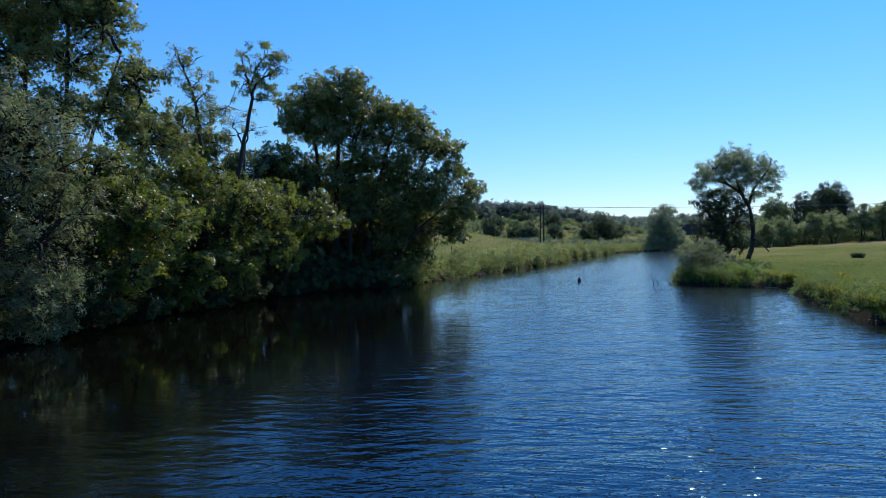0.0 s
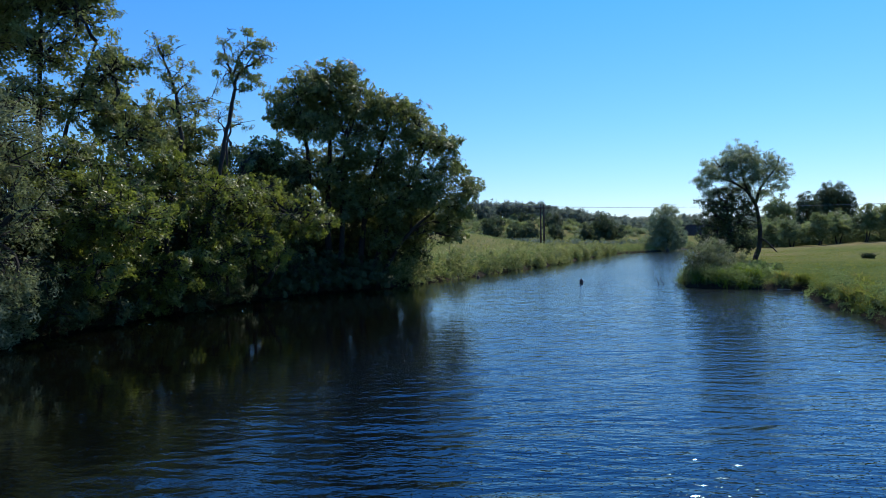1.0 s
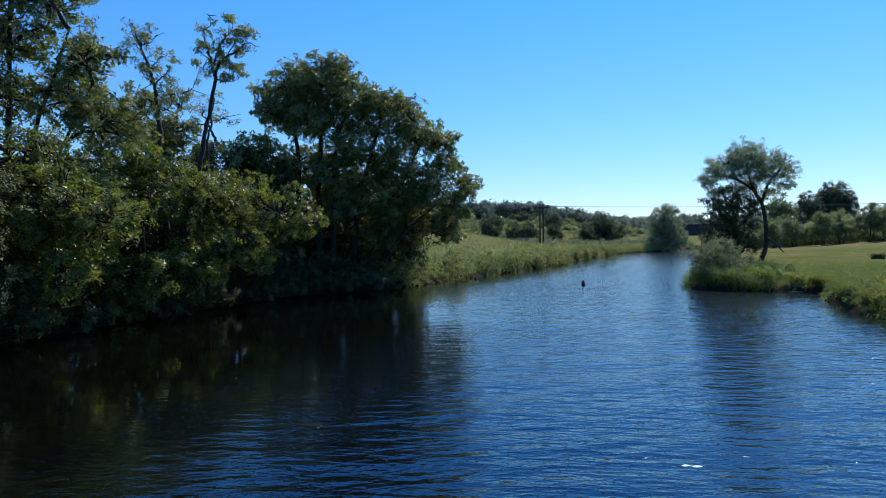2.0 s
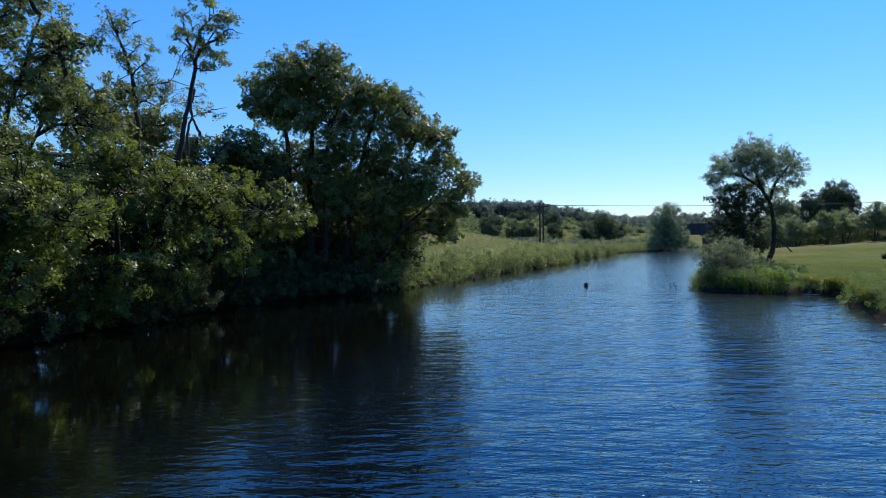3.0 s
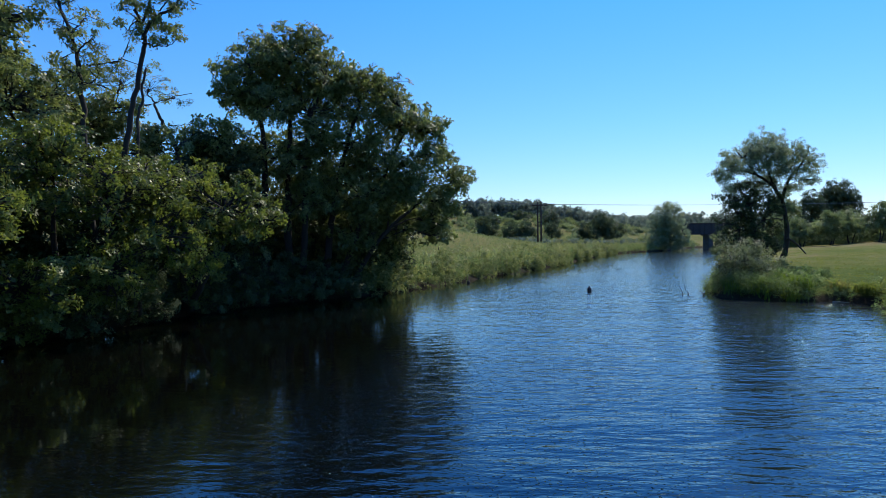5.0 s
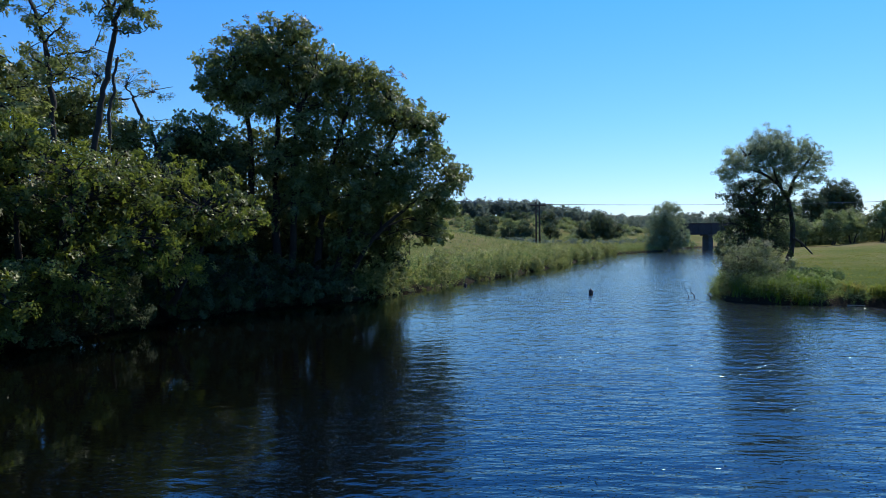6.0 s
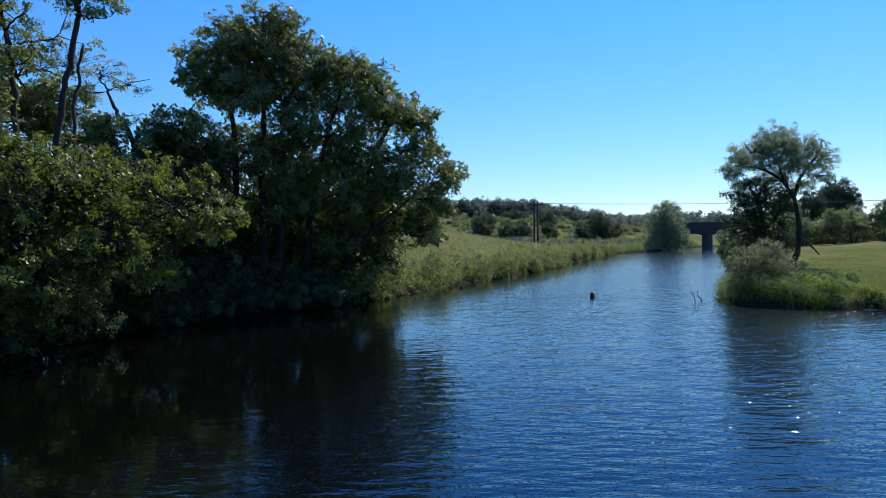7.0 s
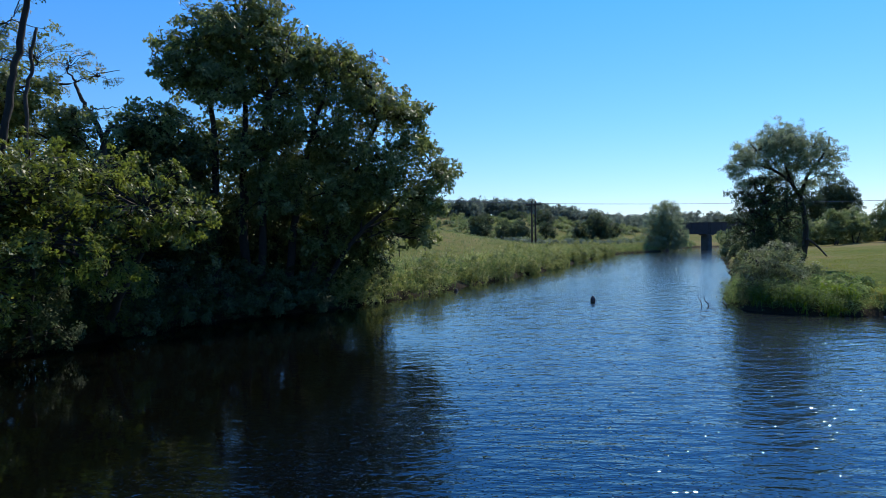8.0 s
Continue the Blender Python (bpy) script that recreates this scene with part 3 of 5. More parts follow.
tree("alder_tree", foot(-16.8, 41.8), "leafy young alder in the thicket behind the bank", "alder",
     [([(-16.8, 41.8, 0.6), (-16.9, 41.6, 5), (-16.8, 41.4, 10)], 0.16, 0.05), ([(-15.6, 42.0, 0.6), (-14.6, 42, 4), (-14, 42, 8)], 0.13, 0.04)],
     [(-17.2, 41.3, 9.2, 2.4, 2.2, 1.9), (-14.6, 42, 8.2, 1.8, 1.8, 1.7), (-19.2, 41, 8, 2.4, 2.2, 2.4), (-15.5, 41, 6.0, 2.6, 2.2, 2.0), (-20, 40, 11.5, 2.0, 1.8, 1.4), (-18.5, 41, 10.4, 2.0, 1.8, 1.6), (-16.2, 41.6, 9.8, 1.8, 1.6, 1.3), (-14.0, 42.2, 8.9, 1.5, 1.4, 1.1), (-20.6, 40.6, 13.4, 1.9, 1.7, 1.5), (-17.2, 40.6, 11.6, 1.9, 1.7, 1.5), (-15.2, 41.2, 10.2, 1.8, 1.6, 1.2), (-13.2, 41.6, 8.6, 1.5, 1.5, 1.2)],
     ALDER, seed=16, per=16, spray=0.32, leaf=0.16, count=26, low=0.8, core=1.5, flat=0.4, limb=0.06, pads=18, hollow=0.2, pad_flat=0.6, pad_size=0.4)

tree("ash_tree", foot(-17.4, 43.5), "thin open-crowned tree with long bare reaching branches", "tree",
     [([(-17.4, 43.5, 0.6), (-17.2, 43.3, 6), (-17.0, 43, 10.2), (-15.6, 43, 11.0), (-14.4, 42.9, 10.9), (-13.4, 42.9, 11.2), (-11.9, 42.8, 11.5)], 0.1, 0.012),
      ([(-17.2, 43.5, 4.0), (-16.6, 43.2, 9), (-15.8, 43, 12.4)], 0.09, 0.02)],
     [(-15.9, 43, 12.2, 1.7, 1.4, 1.0), (-14.3, 43, 11.9, 1.4, 1.1, 0.8), (-13.1, 43, 11.3, 1.0, 0.9, 0.55), (-17.2, 42.6, 11.9, 1.5, 1.2, 1.0), (-17.6, 42.6, 10.0, 1.7, 1.3, 1.0),
      (-15.6, 43, 10.6, 1.4, 1.1, 0.7), (-16.2, 43.4, 9.2, 1.6, 1.2, 0.9)],
     ALDER, seed=17, per=12, spray=0.28, leaf=0.095, count=55, low=0.5, twig_share=1.0, limb=0.05, core=0.6)

# the head: boughs stepping down towards the river, over open stems; the skirt: shaded lower boughs
ALDER_HEAD = [(-10, 48, 14.2, 2.48, 2.86, 2.44), (-7.6, 48.2, 14.6, 2.38, 2.86, 2.07), (-5.6, 48.6, 13.8, 2.38, 2.86, 2.2), (-3.4, 49, 12.6, 2.38, 2.86, 1.83), (-1.6, 49.6, 12.6, 1.4, 1.76, 1.34),
              (-1, 49.8, 10.8, 2.16, 2.64, 1.59), (0.6, 50, 10.6, 1.4, 1.76, 0.98), (1, 50.2, 8.9, 1.62, 2.2, 1.22), (2.2, 50.6, 7.4, 1.62, 1.98, 1.1), (1.6, 50.6, 6, 1.51, 1.98, 1.1),
              (-10.9, 47.6, 12.4, 1.5, 2, 1.7), (-12, 47, 9.4, 2.05, 2.42, 1.95), (-9, 47.2, 11.8, 2.16, 2.2, 1.71), (-6.6, 47.6, 11.6, 2.38, 2.2, 1.83), (-4, 48.2, 9.8, 2.16, 2.2, 1.59)]
ALDER_SKIRT = [(-1.3, 51.6, 4.2, 1.8, 1.2, 1.5), (-3.2, 51.4, 3.8, 1.7, 1.2, 1.6), (0.4, 51.8, 4.8, 1.3, 1.1, 1.1), (0.9, 50.6, 4.8, 1.5, 1.6, 1.1), (1.4, 51.2, 3.6, 0.9, 1.1, 0.8), (-9.6, 48.6, 9.2, 2.2, 2, 1.7), (-6.2, 48.8, 9.2, 2.3, 2, 1.6), (-10.6, 48.6, 7.4, 2, 1.8, 1.6), (-7.4, 49.6, 6.8, 2.2, 1.8, 1.7), (-3.6, 49.6, 8.2, 2, 1.8, 1.4),
               (-1.6, 49.4, 7.8, 2.38, 2.42, 1.71), (-0.6, 49.8, 6.4, 2.38, 2.2, 1.46), (-3.8, 48.4, 6.4, 2.38, 2.2, 1.83), (-4.4, 49.4, 4, 2.38, 1.98, 1.95), (-11.6, 47, 6.6, 2.38, 2.2, 2.44), (-8, 47.6, 8.6, 2.38, 1.98, 1.59),
               (-6.8, 47.8, 6.2, 2.48, 1.98, 1.71), (-9.6, 50.6, 5.6, 3.02, 1.76, 3.17), (-5.6, 51.4, 5.4, 3.02, 1.76, 3.17), (-2.2, 52, 5.6, 2.38, 1.65, 3.17), (-10.4, 46.6, 3.6, 2.05, 1.65, 1.95)]
tree("alder_tree", foot(-7.0, 48.8), "large many-stemmed dark green alder on the river bank", "alder",
     [([(-9.6, 48.2, 0.5), (-9.6, 48.0, 5), (-9.5, 47.6, 10), (-10.4, 47.6, 15)], 0.3, 0.07),
      ([(-8.2, 48.8, 0.5), (-8.2, 48.2, 6), (-7.9, 48, 11), (-8.4, 48, 15.4)], 0.28, 0.07),
      ([(-7.4, 48.6, 0.5), (-7.0, 47.8, 5), (-6.8, 47.4, 9.5), (-5.6, 48, 14)], 0.24, 0.06),
      ([(-6.2, 49.2, 0.5), (-5.4, 48.6, 5.5), (-4.6, 48.4, 9), (-3.4, 48.6, 12.8)], 0.25, 0.06),
      ([(-5.4, 49.6, 0.5), (-3.6, 49.2, 5), (-1.8, 49.4, 8.6), (-0.6, 49.8, 11)], 0.2, 0.05),
      ([(-4.6, 49.8, 0.5), (-2.6, 49.4, 3.6), (-0.2, 49.8, 5.8), (2.2, 50.4, 7.4)], 0.17, 0.04)],
     ALDER_HEAD + ALDER_SKIRT,
     ALDER, seed=18, per=16, spray=0.34, leaf=0.175, count=26, low=0.75, hollow=0.2, core=3, flat=0.4, limb=0.05, pads=21, pad_size=0.48, pad_flat=0.62)


# added filling under the trees, with their shade in its leaf colour
tree("alder_thicket", foot(-8.0, 52.0), "alder thicket filling the bank below the trees, shade put into its leaf colour", "thicket",
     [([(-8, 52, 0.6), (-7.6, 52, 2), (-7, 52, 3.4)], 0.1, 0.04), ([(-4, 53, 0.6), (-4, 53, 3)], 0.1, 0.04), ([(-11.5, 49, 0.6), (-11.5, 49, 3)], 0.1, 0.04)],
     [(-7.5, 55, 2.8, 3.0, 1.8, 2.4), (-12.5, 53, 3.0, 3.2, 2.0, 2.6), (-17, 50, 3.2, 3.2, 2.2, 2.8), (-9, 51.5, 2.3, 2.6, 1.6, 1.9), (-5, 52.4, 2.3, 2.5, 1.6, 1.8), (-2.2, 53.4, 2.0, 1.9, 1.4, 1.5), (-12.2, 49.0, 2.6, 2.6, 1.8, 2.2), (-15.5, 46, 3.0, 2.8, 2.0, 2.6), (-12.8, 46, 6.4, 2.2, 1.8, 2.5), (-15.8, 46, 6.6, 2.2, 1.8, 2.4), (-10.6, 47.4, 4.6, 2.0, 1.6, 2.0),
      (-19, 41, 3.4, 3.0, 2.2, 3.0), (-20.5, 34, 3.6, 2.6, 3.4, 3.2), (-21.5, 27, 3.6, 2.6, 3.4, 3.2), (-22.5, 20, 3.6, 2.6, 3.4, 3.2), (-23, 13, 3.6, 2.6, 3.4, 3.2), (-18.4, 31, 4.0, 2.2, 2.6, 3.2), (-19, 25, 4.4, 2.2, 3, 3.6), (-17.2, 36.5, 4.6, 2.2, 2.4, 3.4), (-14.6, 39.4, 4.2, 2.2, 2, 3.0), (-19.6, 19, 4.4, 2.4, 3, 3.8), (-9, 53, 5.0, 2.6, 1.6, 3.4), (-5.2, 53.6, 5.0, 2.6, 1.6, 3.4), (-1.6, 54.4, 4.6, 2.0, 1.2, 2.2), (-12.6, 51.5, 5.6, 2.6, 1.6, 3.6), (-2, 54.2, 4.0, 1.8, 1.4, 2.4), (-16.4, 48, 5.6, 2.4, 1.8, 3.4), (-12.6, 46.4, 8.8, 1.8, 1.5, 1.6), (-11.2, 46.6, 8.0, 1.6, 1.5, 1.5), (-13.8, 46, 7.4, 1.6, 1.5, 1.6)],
     IVY_AND_SHADE, seed=19, per=6, spray=0.5, leaf=0.2, count=70, core=24, low=1.0)


# most take a darker leaf colour in place of the shade under the trees
for i, (x, y, h, m) in enumerate([(-14.9, 18.6, 1.5, GREYLEAF), (-14.5, 22.0, 1.3, GREYLEAF), (-14.1, 25.2, 1.5, IVY_AND_SHADE), (-13.7, 28.0, 1.2, IVY_AND_SHADE), (-13.3, 30.6, 1.5, SALLOW), (-12.5, 33.2, 1.2, IVY_AND_SHADE),
                                   (-11.6, 35.8, 1.4, IVY_AND_SHADE), (-10.2, 39.4, 1.2, IVY_AND_SHADE), (-9.1, 42.2, 1.5, IVY_AND_SHADE), (-7.8, 44.4, 1.2, IVY_AND_SHADE), (-6.3, 46.0, 1.4, IVY_AND_SHADE), (-15.9, 12.0, 2.2, GREYLEAF), (-4.9, 47.3, 1.1, IVY_AND_SHADE)]):
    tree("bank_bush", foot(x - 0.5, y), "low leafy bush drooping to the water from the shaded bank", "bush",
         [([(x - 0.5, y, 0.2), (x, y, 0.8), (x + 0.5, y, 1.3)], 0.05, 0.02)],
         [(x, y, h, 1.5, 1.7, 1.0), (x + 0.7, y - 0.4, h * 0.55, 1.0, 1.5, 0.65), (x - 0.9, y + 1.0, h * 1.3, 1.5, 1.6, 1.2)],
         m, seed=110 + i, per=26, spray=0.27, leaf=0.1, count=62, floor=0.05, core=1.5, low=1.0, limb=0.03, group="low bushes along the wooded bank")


def tufted_snag(name, base, label, stem, r0, r1, side_limbs, seed, leafy=True, bushy=1.0, mat=ALDER, bark=None):
    """A half-dead tree: a bare stem and limbs (points, thickness, share that is bare) with tufts of leaves and side twigs along them."""
    rg = np.random.default_rng(seed)
    bark = bark or BARK
    o = np.array(base, float)
    root = thing(name, base, label, "dead tree")
    part("trunk", limb_mesh("trunk", [np.array(q) - o for q in stem], r0, r1, bark, 9, 0.03, rg, 6), root)
    blobs, vs, fs = [], [], []
    for pts, a, clean in side_limbs:
        pts = [np.array(q) - o for q in pts]
        part("limb", limb_mesh("limb", pts, a, a * 0.25, bark, 6, 0.03, rg, 5), root)
        line = smooth_path(pts, 8)
        reach = np.concatenate([[0], np.cumsum([np.linalg.norm(q - p) for p, q in zip(line, line[1:])])])
        for d in np.arange(clean * reach[-1], reach[-1] + 0.1, 0.2):
            p = np.array([np.interp(d, reach, [q[k] for q in line]) for k in range(3)])
            c = p + rg.normal(0, 0.26 * bushy, 3) + np.array([0, 0, 0.06])
            tv, tf = tube([p, p * 0.4 + c * 0.6 + rg.normal(0, 0.05, 3), c], [0.022, 0.016, 0.007], 4)
            fs += [tuple(i + len(vs) for i in f) for f in tf]
            vs += tv
            if rg.random() < 0.8:
                r = rg.uniform(0.16, 0.36) * bushy
                blobs.append((*c, r * 1.2, r * 1.2, r * 0.8))
    if leafy:
        me, cs, owner = crown_mesh("crown", blobs, mat, rg, 10, 0.2, 0.1, 19, 0.6, 0.15, 1.0, 0.8, None, 0.3)
        tagged(part("crown", me, root), kind="stuff")
        tagged(part("branchwork", mesh_of("branchwork", vs, fs, bark), root), kind="stuff")
    return root


tufted_snag("dying_alder", foot(-12.1, 34.2), "tall half-dead alder, bare stem, leaf tufts at its top",
            [(-12.1, 34.2, 0.5), (-11.6, 34.1, 4.5)] + [(-10.92, 34, 7.98), (-10.58, 34, 9.64), (-10.24, 34, 11.18), (-10.21, 34, 11.66)], 0.125, 0.075,
            [([(-10.21, 33.85, 11.49), (-10.41, 34.0, 12.3), (-10.71, 34.15, 13.09), (-10.75, 34.0, 13.5)], 0.075, 0.25), ([(-10.22, 33.85, 11.42), (-9.84, 34.0, 12.29), (-9.19, 34.15, 12.71), (-8.8, 33.85, 12.95), (-8.55, 34.0, 13.1)], 0.075, 0.2),
             ([(-10.24, 33.85, 11.3), (-9.7, 34.0, 11.2), (-9.22, 34.15, 11.34)], 0.045, 0.3), ([(-10.28, 33.85, 12.01), (-9.87, 34.0, 13.15), (-9.41, 34.15, 13.71), (-9.05, 33.85, 13.6), (-8.75, 34.0, 13.4)], 0.05, 0.25),
             ([(-10.41, 33.85, 12.25), (-10.8, 34.0, 11.97), (-10.95, 34.15, 11.88)], 0.03, 0.2), ([(-9.79, 33.85, 12.34), (-9.37, 34.0, 12.0), (-9.09, 34.15, 11.81)], 0.035, 0.3),
             ([(-10.72, 33.85, 13.55), (-10.4, 34.0, 14.1), (-10.62, 34.15, 14.55)], 0.025, 0.9), ([(-9.55, 33.85, 12.53), (-9.18, 34.0, 13.19), (-8.78, 34.15, 13.33)], 0.03, 0.3)], 21)

tufted_snag("broken_stem", foot(-11.2, 35.3), "short broken grey stem beside the half-dead alder",
            [(-11.2, 35.3, 0.5), (-11.1, 35.2, 5)] + [(-11.1, 35.1, 8.22), (-10.88, 35.1, 9.53), (-10.69, 35.1, 10.7)], 0.075, 0.045, [], 22, False, bark=DEADWOOD)

tufted_snag("dying_alder", foot(-13.5, 36.5), "tall half-dead alder, leaf tufts along its leaning stem",
            [(-13.5, 36.5, 0.5), (-13.8, 36.4, 5)] + [(-14.07, 36.4, 9.29), (-14.17, 36.4, 10.77), (-14.36, 36.4, 11.94), (-14.7, 36.4, 12.98), (-15.07, 36.4, 14.02), (-15.44, 36.4, 14.93)], 0.13, 0.03,
            [([(-14.17, 36.25, 11.03), (-14.46, 36.4, 12.2), (-14.82, 36.55, 13.24), (-15.25, 36.25, 14.28), (-15.49, 36.4, 14.98)], 0.05, 0.1), ([(-13.8, 36.25, 11.18), (-13.12, 36.4, 11.28), (-12.52, 36.55, 11.43), (-12.12, 36.25, 11.73)], 0.05, 0.25),
             ([(-14.26, 36.25, 11.68), (-13.81, 36.4, 12.19), (-13.46, 36.55, 12.63)], 0.045, 0.1), ([(-14.82, 36.25, 13.37), (-15.33, 36.4, 13.84), (-15.97, 36.55, 14.31)], 0.03, 1.0),
             ([(-14.5, 36.25, 12.46), (-14.05, 36.4, 13.05), (-13.91, 36.55, 13.62)], 0.035, 0.1), ([(-14.95, 36.25, 13.68), (-14.47, 36.4, 14.01), (-14.26, 36.55, 14.35)], 0.03, 0.1),
             ([(-14.17, 36.25, 10.77), (-14.74, 36.4, 11.03), (-15.04, 36.55, 11.56)], 0.04, 0.2), ([(-14.13, 36.25, 10.25), (-13.58, 36.4, 10.5), (-13.39, 36.55, 11.02)], 0.04, 0.2)], 23, bushy=1.45)

tufted_snag("dead_stem", foot(-12.6, 43.4), "bare crooked dead trunk with a snapped fork",
            [(-12.6, 43.4, 0.5), (-12.8, 43.1, 5)] + [(-12.75, 42.85, 7.86), (-12.81, 43.0, 8.55), (-13.37, 43.15, 9.52), (-13.61, 42.85, 10.16), (-14.02, 43.0, 11.0)], 0.2, 0.06,
            [([(-12.81, 42.85, 8.5), (-12.58, 43.0, 8.82), (-12.35, 43.15, 9.1)], 0.16, 1.0), ([(-13.42, 42.85, 9.77), (-12.73, 43.0, 9.84), (-11.95, 43.15, 9.99)], 0.03, 1.0)], 24, False, bark=DEADWOOD)


# ---- trees of the open bank and the distance ----
tree("white_willow", foot(32.7, 66), "round-headed pale willow with a leaning dark trunk in the meadow", "willow",
     [([(32.7, 66, 0.7), (33.4, 66, 3.0), (33.2, 66, 5.6), (32.9, 66, 7.0)], 0.25, 0.16),
      ([(32.9, 66, 6.9), (33.4, 65.8, 8.6), (34.8, 65.6, 10.6), (35.2, 65.6, 11.8)], 0.16, 0.05), ([(32.9, 66, 6.9), (31.6, 65.6, 8.4), (29.6, 65.2, 9.3), (27.4, 65.2, 9.6)], 0.16, 0.05),
      ([(32.3, 65.8, 7.6), (31.6, 66, 9.8), (31.4, 66, 12.6)], 0.15, 0.04), ([(30.6, 65.5, 8.9), (29.4, 65.8, 10.4), (28.6, 66, 11.6)], 0.1, 0.03)],
     [(31.7, 66, 11.45, 2.4, 2.6, 1.4), (29.4, 66, 10.85, 1.9, 2.2, 1.2), (34, 66, 11.05, 1.9, 2.2, 1.3), (28, 65.6, 9.9, 1.5, 1.8, 0.9), (35.3, 65.6, 10.1, 1.2, 1.6, 1.1), (27.2, 65.4, 8.9, 1.1, 1.3, 0.6),
      (30.2, 64.8, 9.6, 1.7, 1.6, 0.8), (33.6, 65, 9.4, 1.7, 1.6, 0.8), (35.2, 65.6, 8.6, 0.9, 1.2, 0.6), (31.8, 64.6, 10.6, 1.6, 1.4, 0.8), (28.4, 65.6, 8.2, 1.1, 1.2, 0.6), (31, 66.2, 8.3, 1.6, 1.4, 0.9), (33.8, 66.2, 8.1, 1.2, 1.2, 0.7), (32.4, 66.6, 9.1, 1.6, 1.4, 0.9)],
     WILLOW, seed=31, per=15, spray=0.34, leaf=0.17, count=24, slim=0.34, low=0.8, hollow=0.2, core=0.9, limb=0.045, flat=0.5, pads=24, pad_size=0.5, pad_flat=0.8)
tree("ivy_thicket", foot(30.4, 65.8), "dense dark ivy-clad hawthorn under the pale willow", "hawthorn",
     [([(30.4, 65.8, 0.7), (30.2, 65.8, 4), (29.8, 65.8, 7)], 0.3, 0.1)],
     [(29.8, 65.8, 6.6, 2.0, 2.0, 1.6), (31.3, 65.8, 5.2, 1.7, 1.8, 2.2), (29.8, 65.6, 4.2, 1.7, 1.8, 2.0), (30.6, 65.4, 2.6, 1.7, 1.6, 1.9), (28.5, 65.8, 7.7, 1.1, 1.1, 0.7), (31.9, 65.6, 2.6, 1.1, 1.3, 1.8), (29.2, 65.6, 2.6, 1.2, 1.3, 1.6), (28.6, 65.8, 5.6, 1.4, 1.6, 1.9), (32.2, 65.6, 6.6, 1.2, 1.4, 1.4), (30.6, 66, 7.6, 1.8, 1.6, 1.0), (28.3, 65.8, 6.9, 1.5, 1.5, 1.3), (28.4, 65.8, 4.2, 1.4, 1.5, 1.8), (28.8, 65.6, 2.2, 1.2, 1.3, 1.3)],
     IVY_AND_SHADE, seed=32, per=15, spray=0.34, leaf=0.15, count=24, hollow=0.6, low=1.0, core=4, flat=0.5, pads=9, pad_size=0.55, pad_flat=0.7)
part("broken_limb", limb_mesh("broken_limb", [(0.5, -0.4, 2.4), (1.2, -0.5, 1.9), (2.0, -0.7, 0.95)], 0.12, 0.06, DEADWOOD, 7), bpy.data.objects["white_willow"], "bare broken limb hanging to the grass")

tree("round_willow", foot(63.0, 176), "rounded grey-green willow down to the water at the river bend", "willow",
     [([(63, 176, 0.5), (63, 176, 5), (63.1, 176, 10)], 0.4, 0.1)],
     [(63, 175.5, 8.6, 4.5, 4, 4.2), (60.5, 175.5, 5.2, 3.9, 3, 4.2), (65.6, 175.5, 5.2, 3.8, 3, 4.2), (63, 174.0, 3.0, 4.8, 3, 2.9), (64.1, 175.5, 11.5, 2.5, 2.4, 2.0), (60.2, 174, 2.0, 2.7, 2.4, 2.0), (66, 174, 2.0, 2.5, 2.4, 2.0)],
     WILLOW, seed=33, per=9, spray=0.6, leaf=0.3, count=44, slim=0.4, hollow=0.75, low=1.0, core=9, flat=0.9, limb=0.06)

# the hedgerow across the meadow, with taller trees behind it
hedge = [(72.5, 137, 5.6, 2.8), (78.0, 139, 6.4, 3.2), (83.6, 138, 7.4, 3.2), (89.0, 140, 7.2, 3.2), (94.6, 139, 8.8, 3.4), (100.8, 140, 9.4, 3.6), (107, 141, 9.8, 3.6), (114, 142, 8.6, 3.4), (121, 143, 9.4, 3.6)]
for i, (x, y, h, w) in enumerate(hedge):
    g = height(x, y)
    s = 0.4 * (-1) ** i
    tree("hedge_tree", foot(x, y), "bushy hawthorn tree with a short bare stem at the meadow's edge", "hawthorn",
         [([(x, y, g), (x + s, y, g + 1.6), (x + s * 0.5, y, g + h * 0.7)], 0.2, 0.06), ([(x + 0.5, y, g), (x + 0.9, y, g + 1.4), (x + 1.5, y, g + h * 0.5)], 0.13, 0.05)],
         [(x - w * 0.45, y, g + h * 0.52, w * 0.6, w * 0.6, h * 0.24), (x + w * 0.45, y, g + h * 0.48, w * 0.62, w * 0.6, h * 0.24), (x + s, y, g + h * 0.78, w * 0.62, w * 0.6, h * 0.22),
          (x, y - w * 0.3, g + h * 0.38, w * 0.7, w * 0.5, h * 0.18)],
         HAWTHORN, seed=40 + i, per=8, spray=0.55, leaf=0.25, count=34, core=5, flat=0.5, pads=14, pad_size=0.5, pad_flat=0.7, hollow=0.3, group="trees of the meadow hedge", limb=0.06)
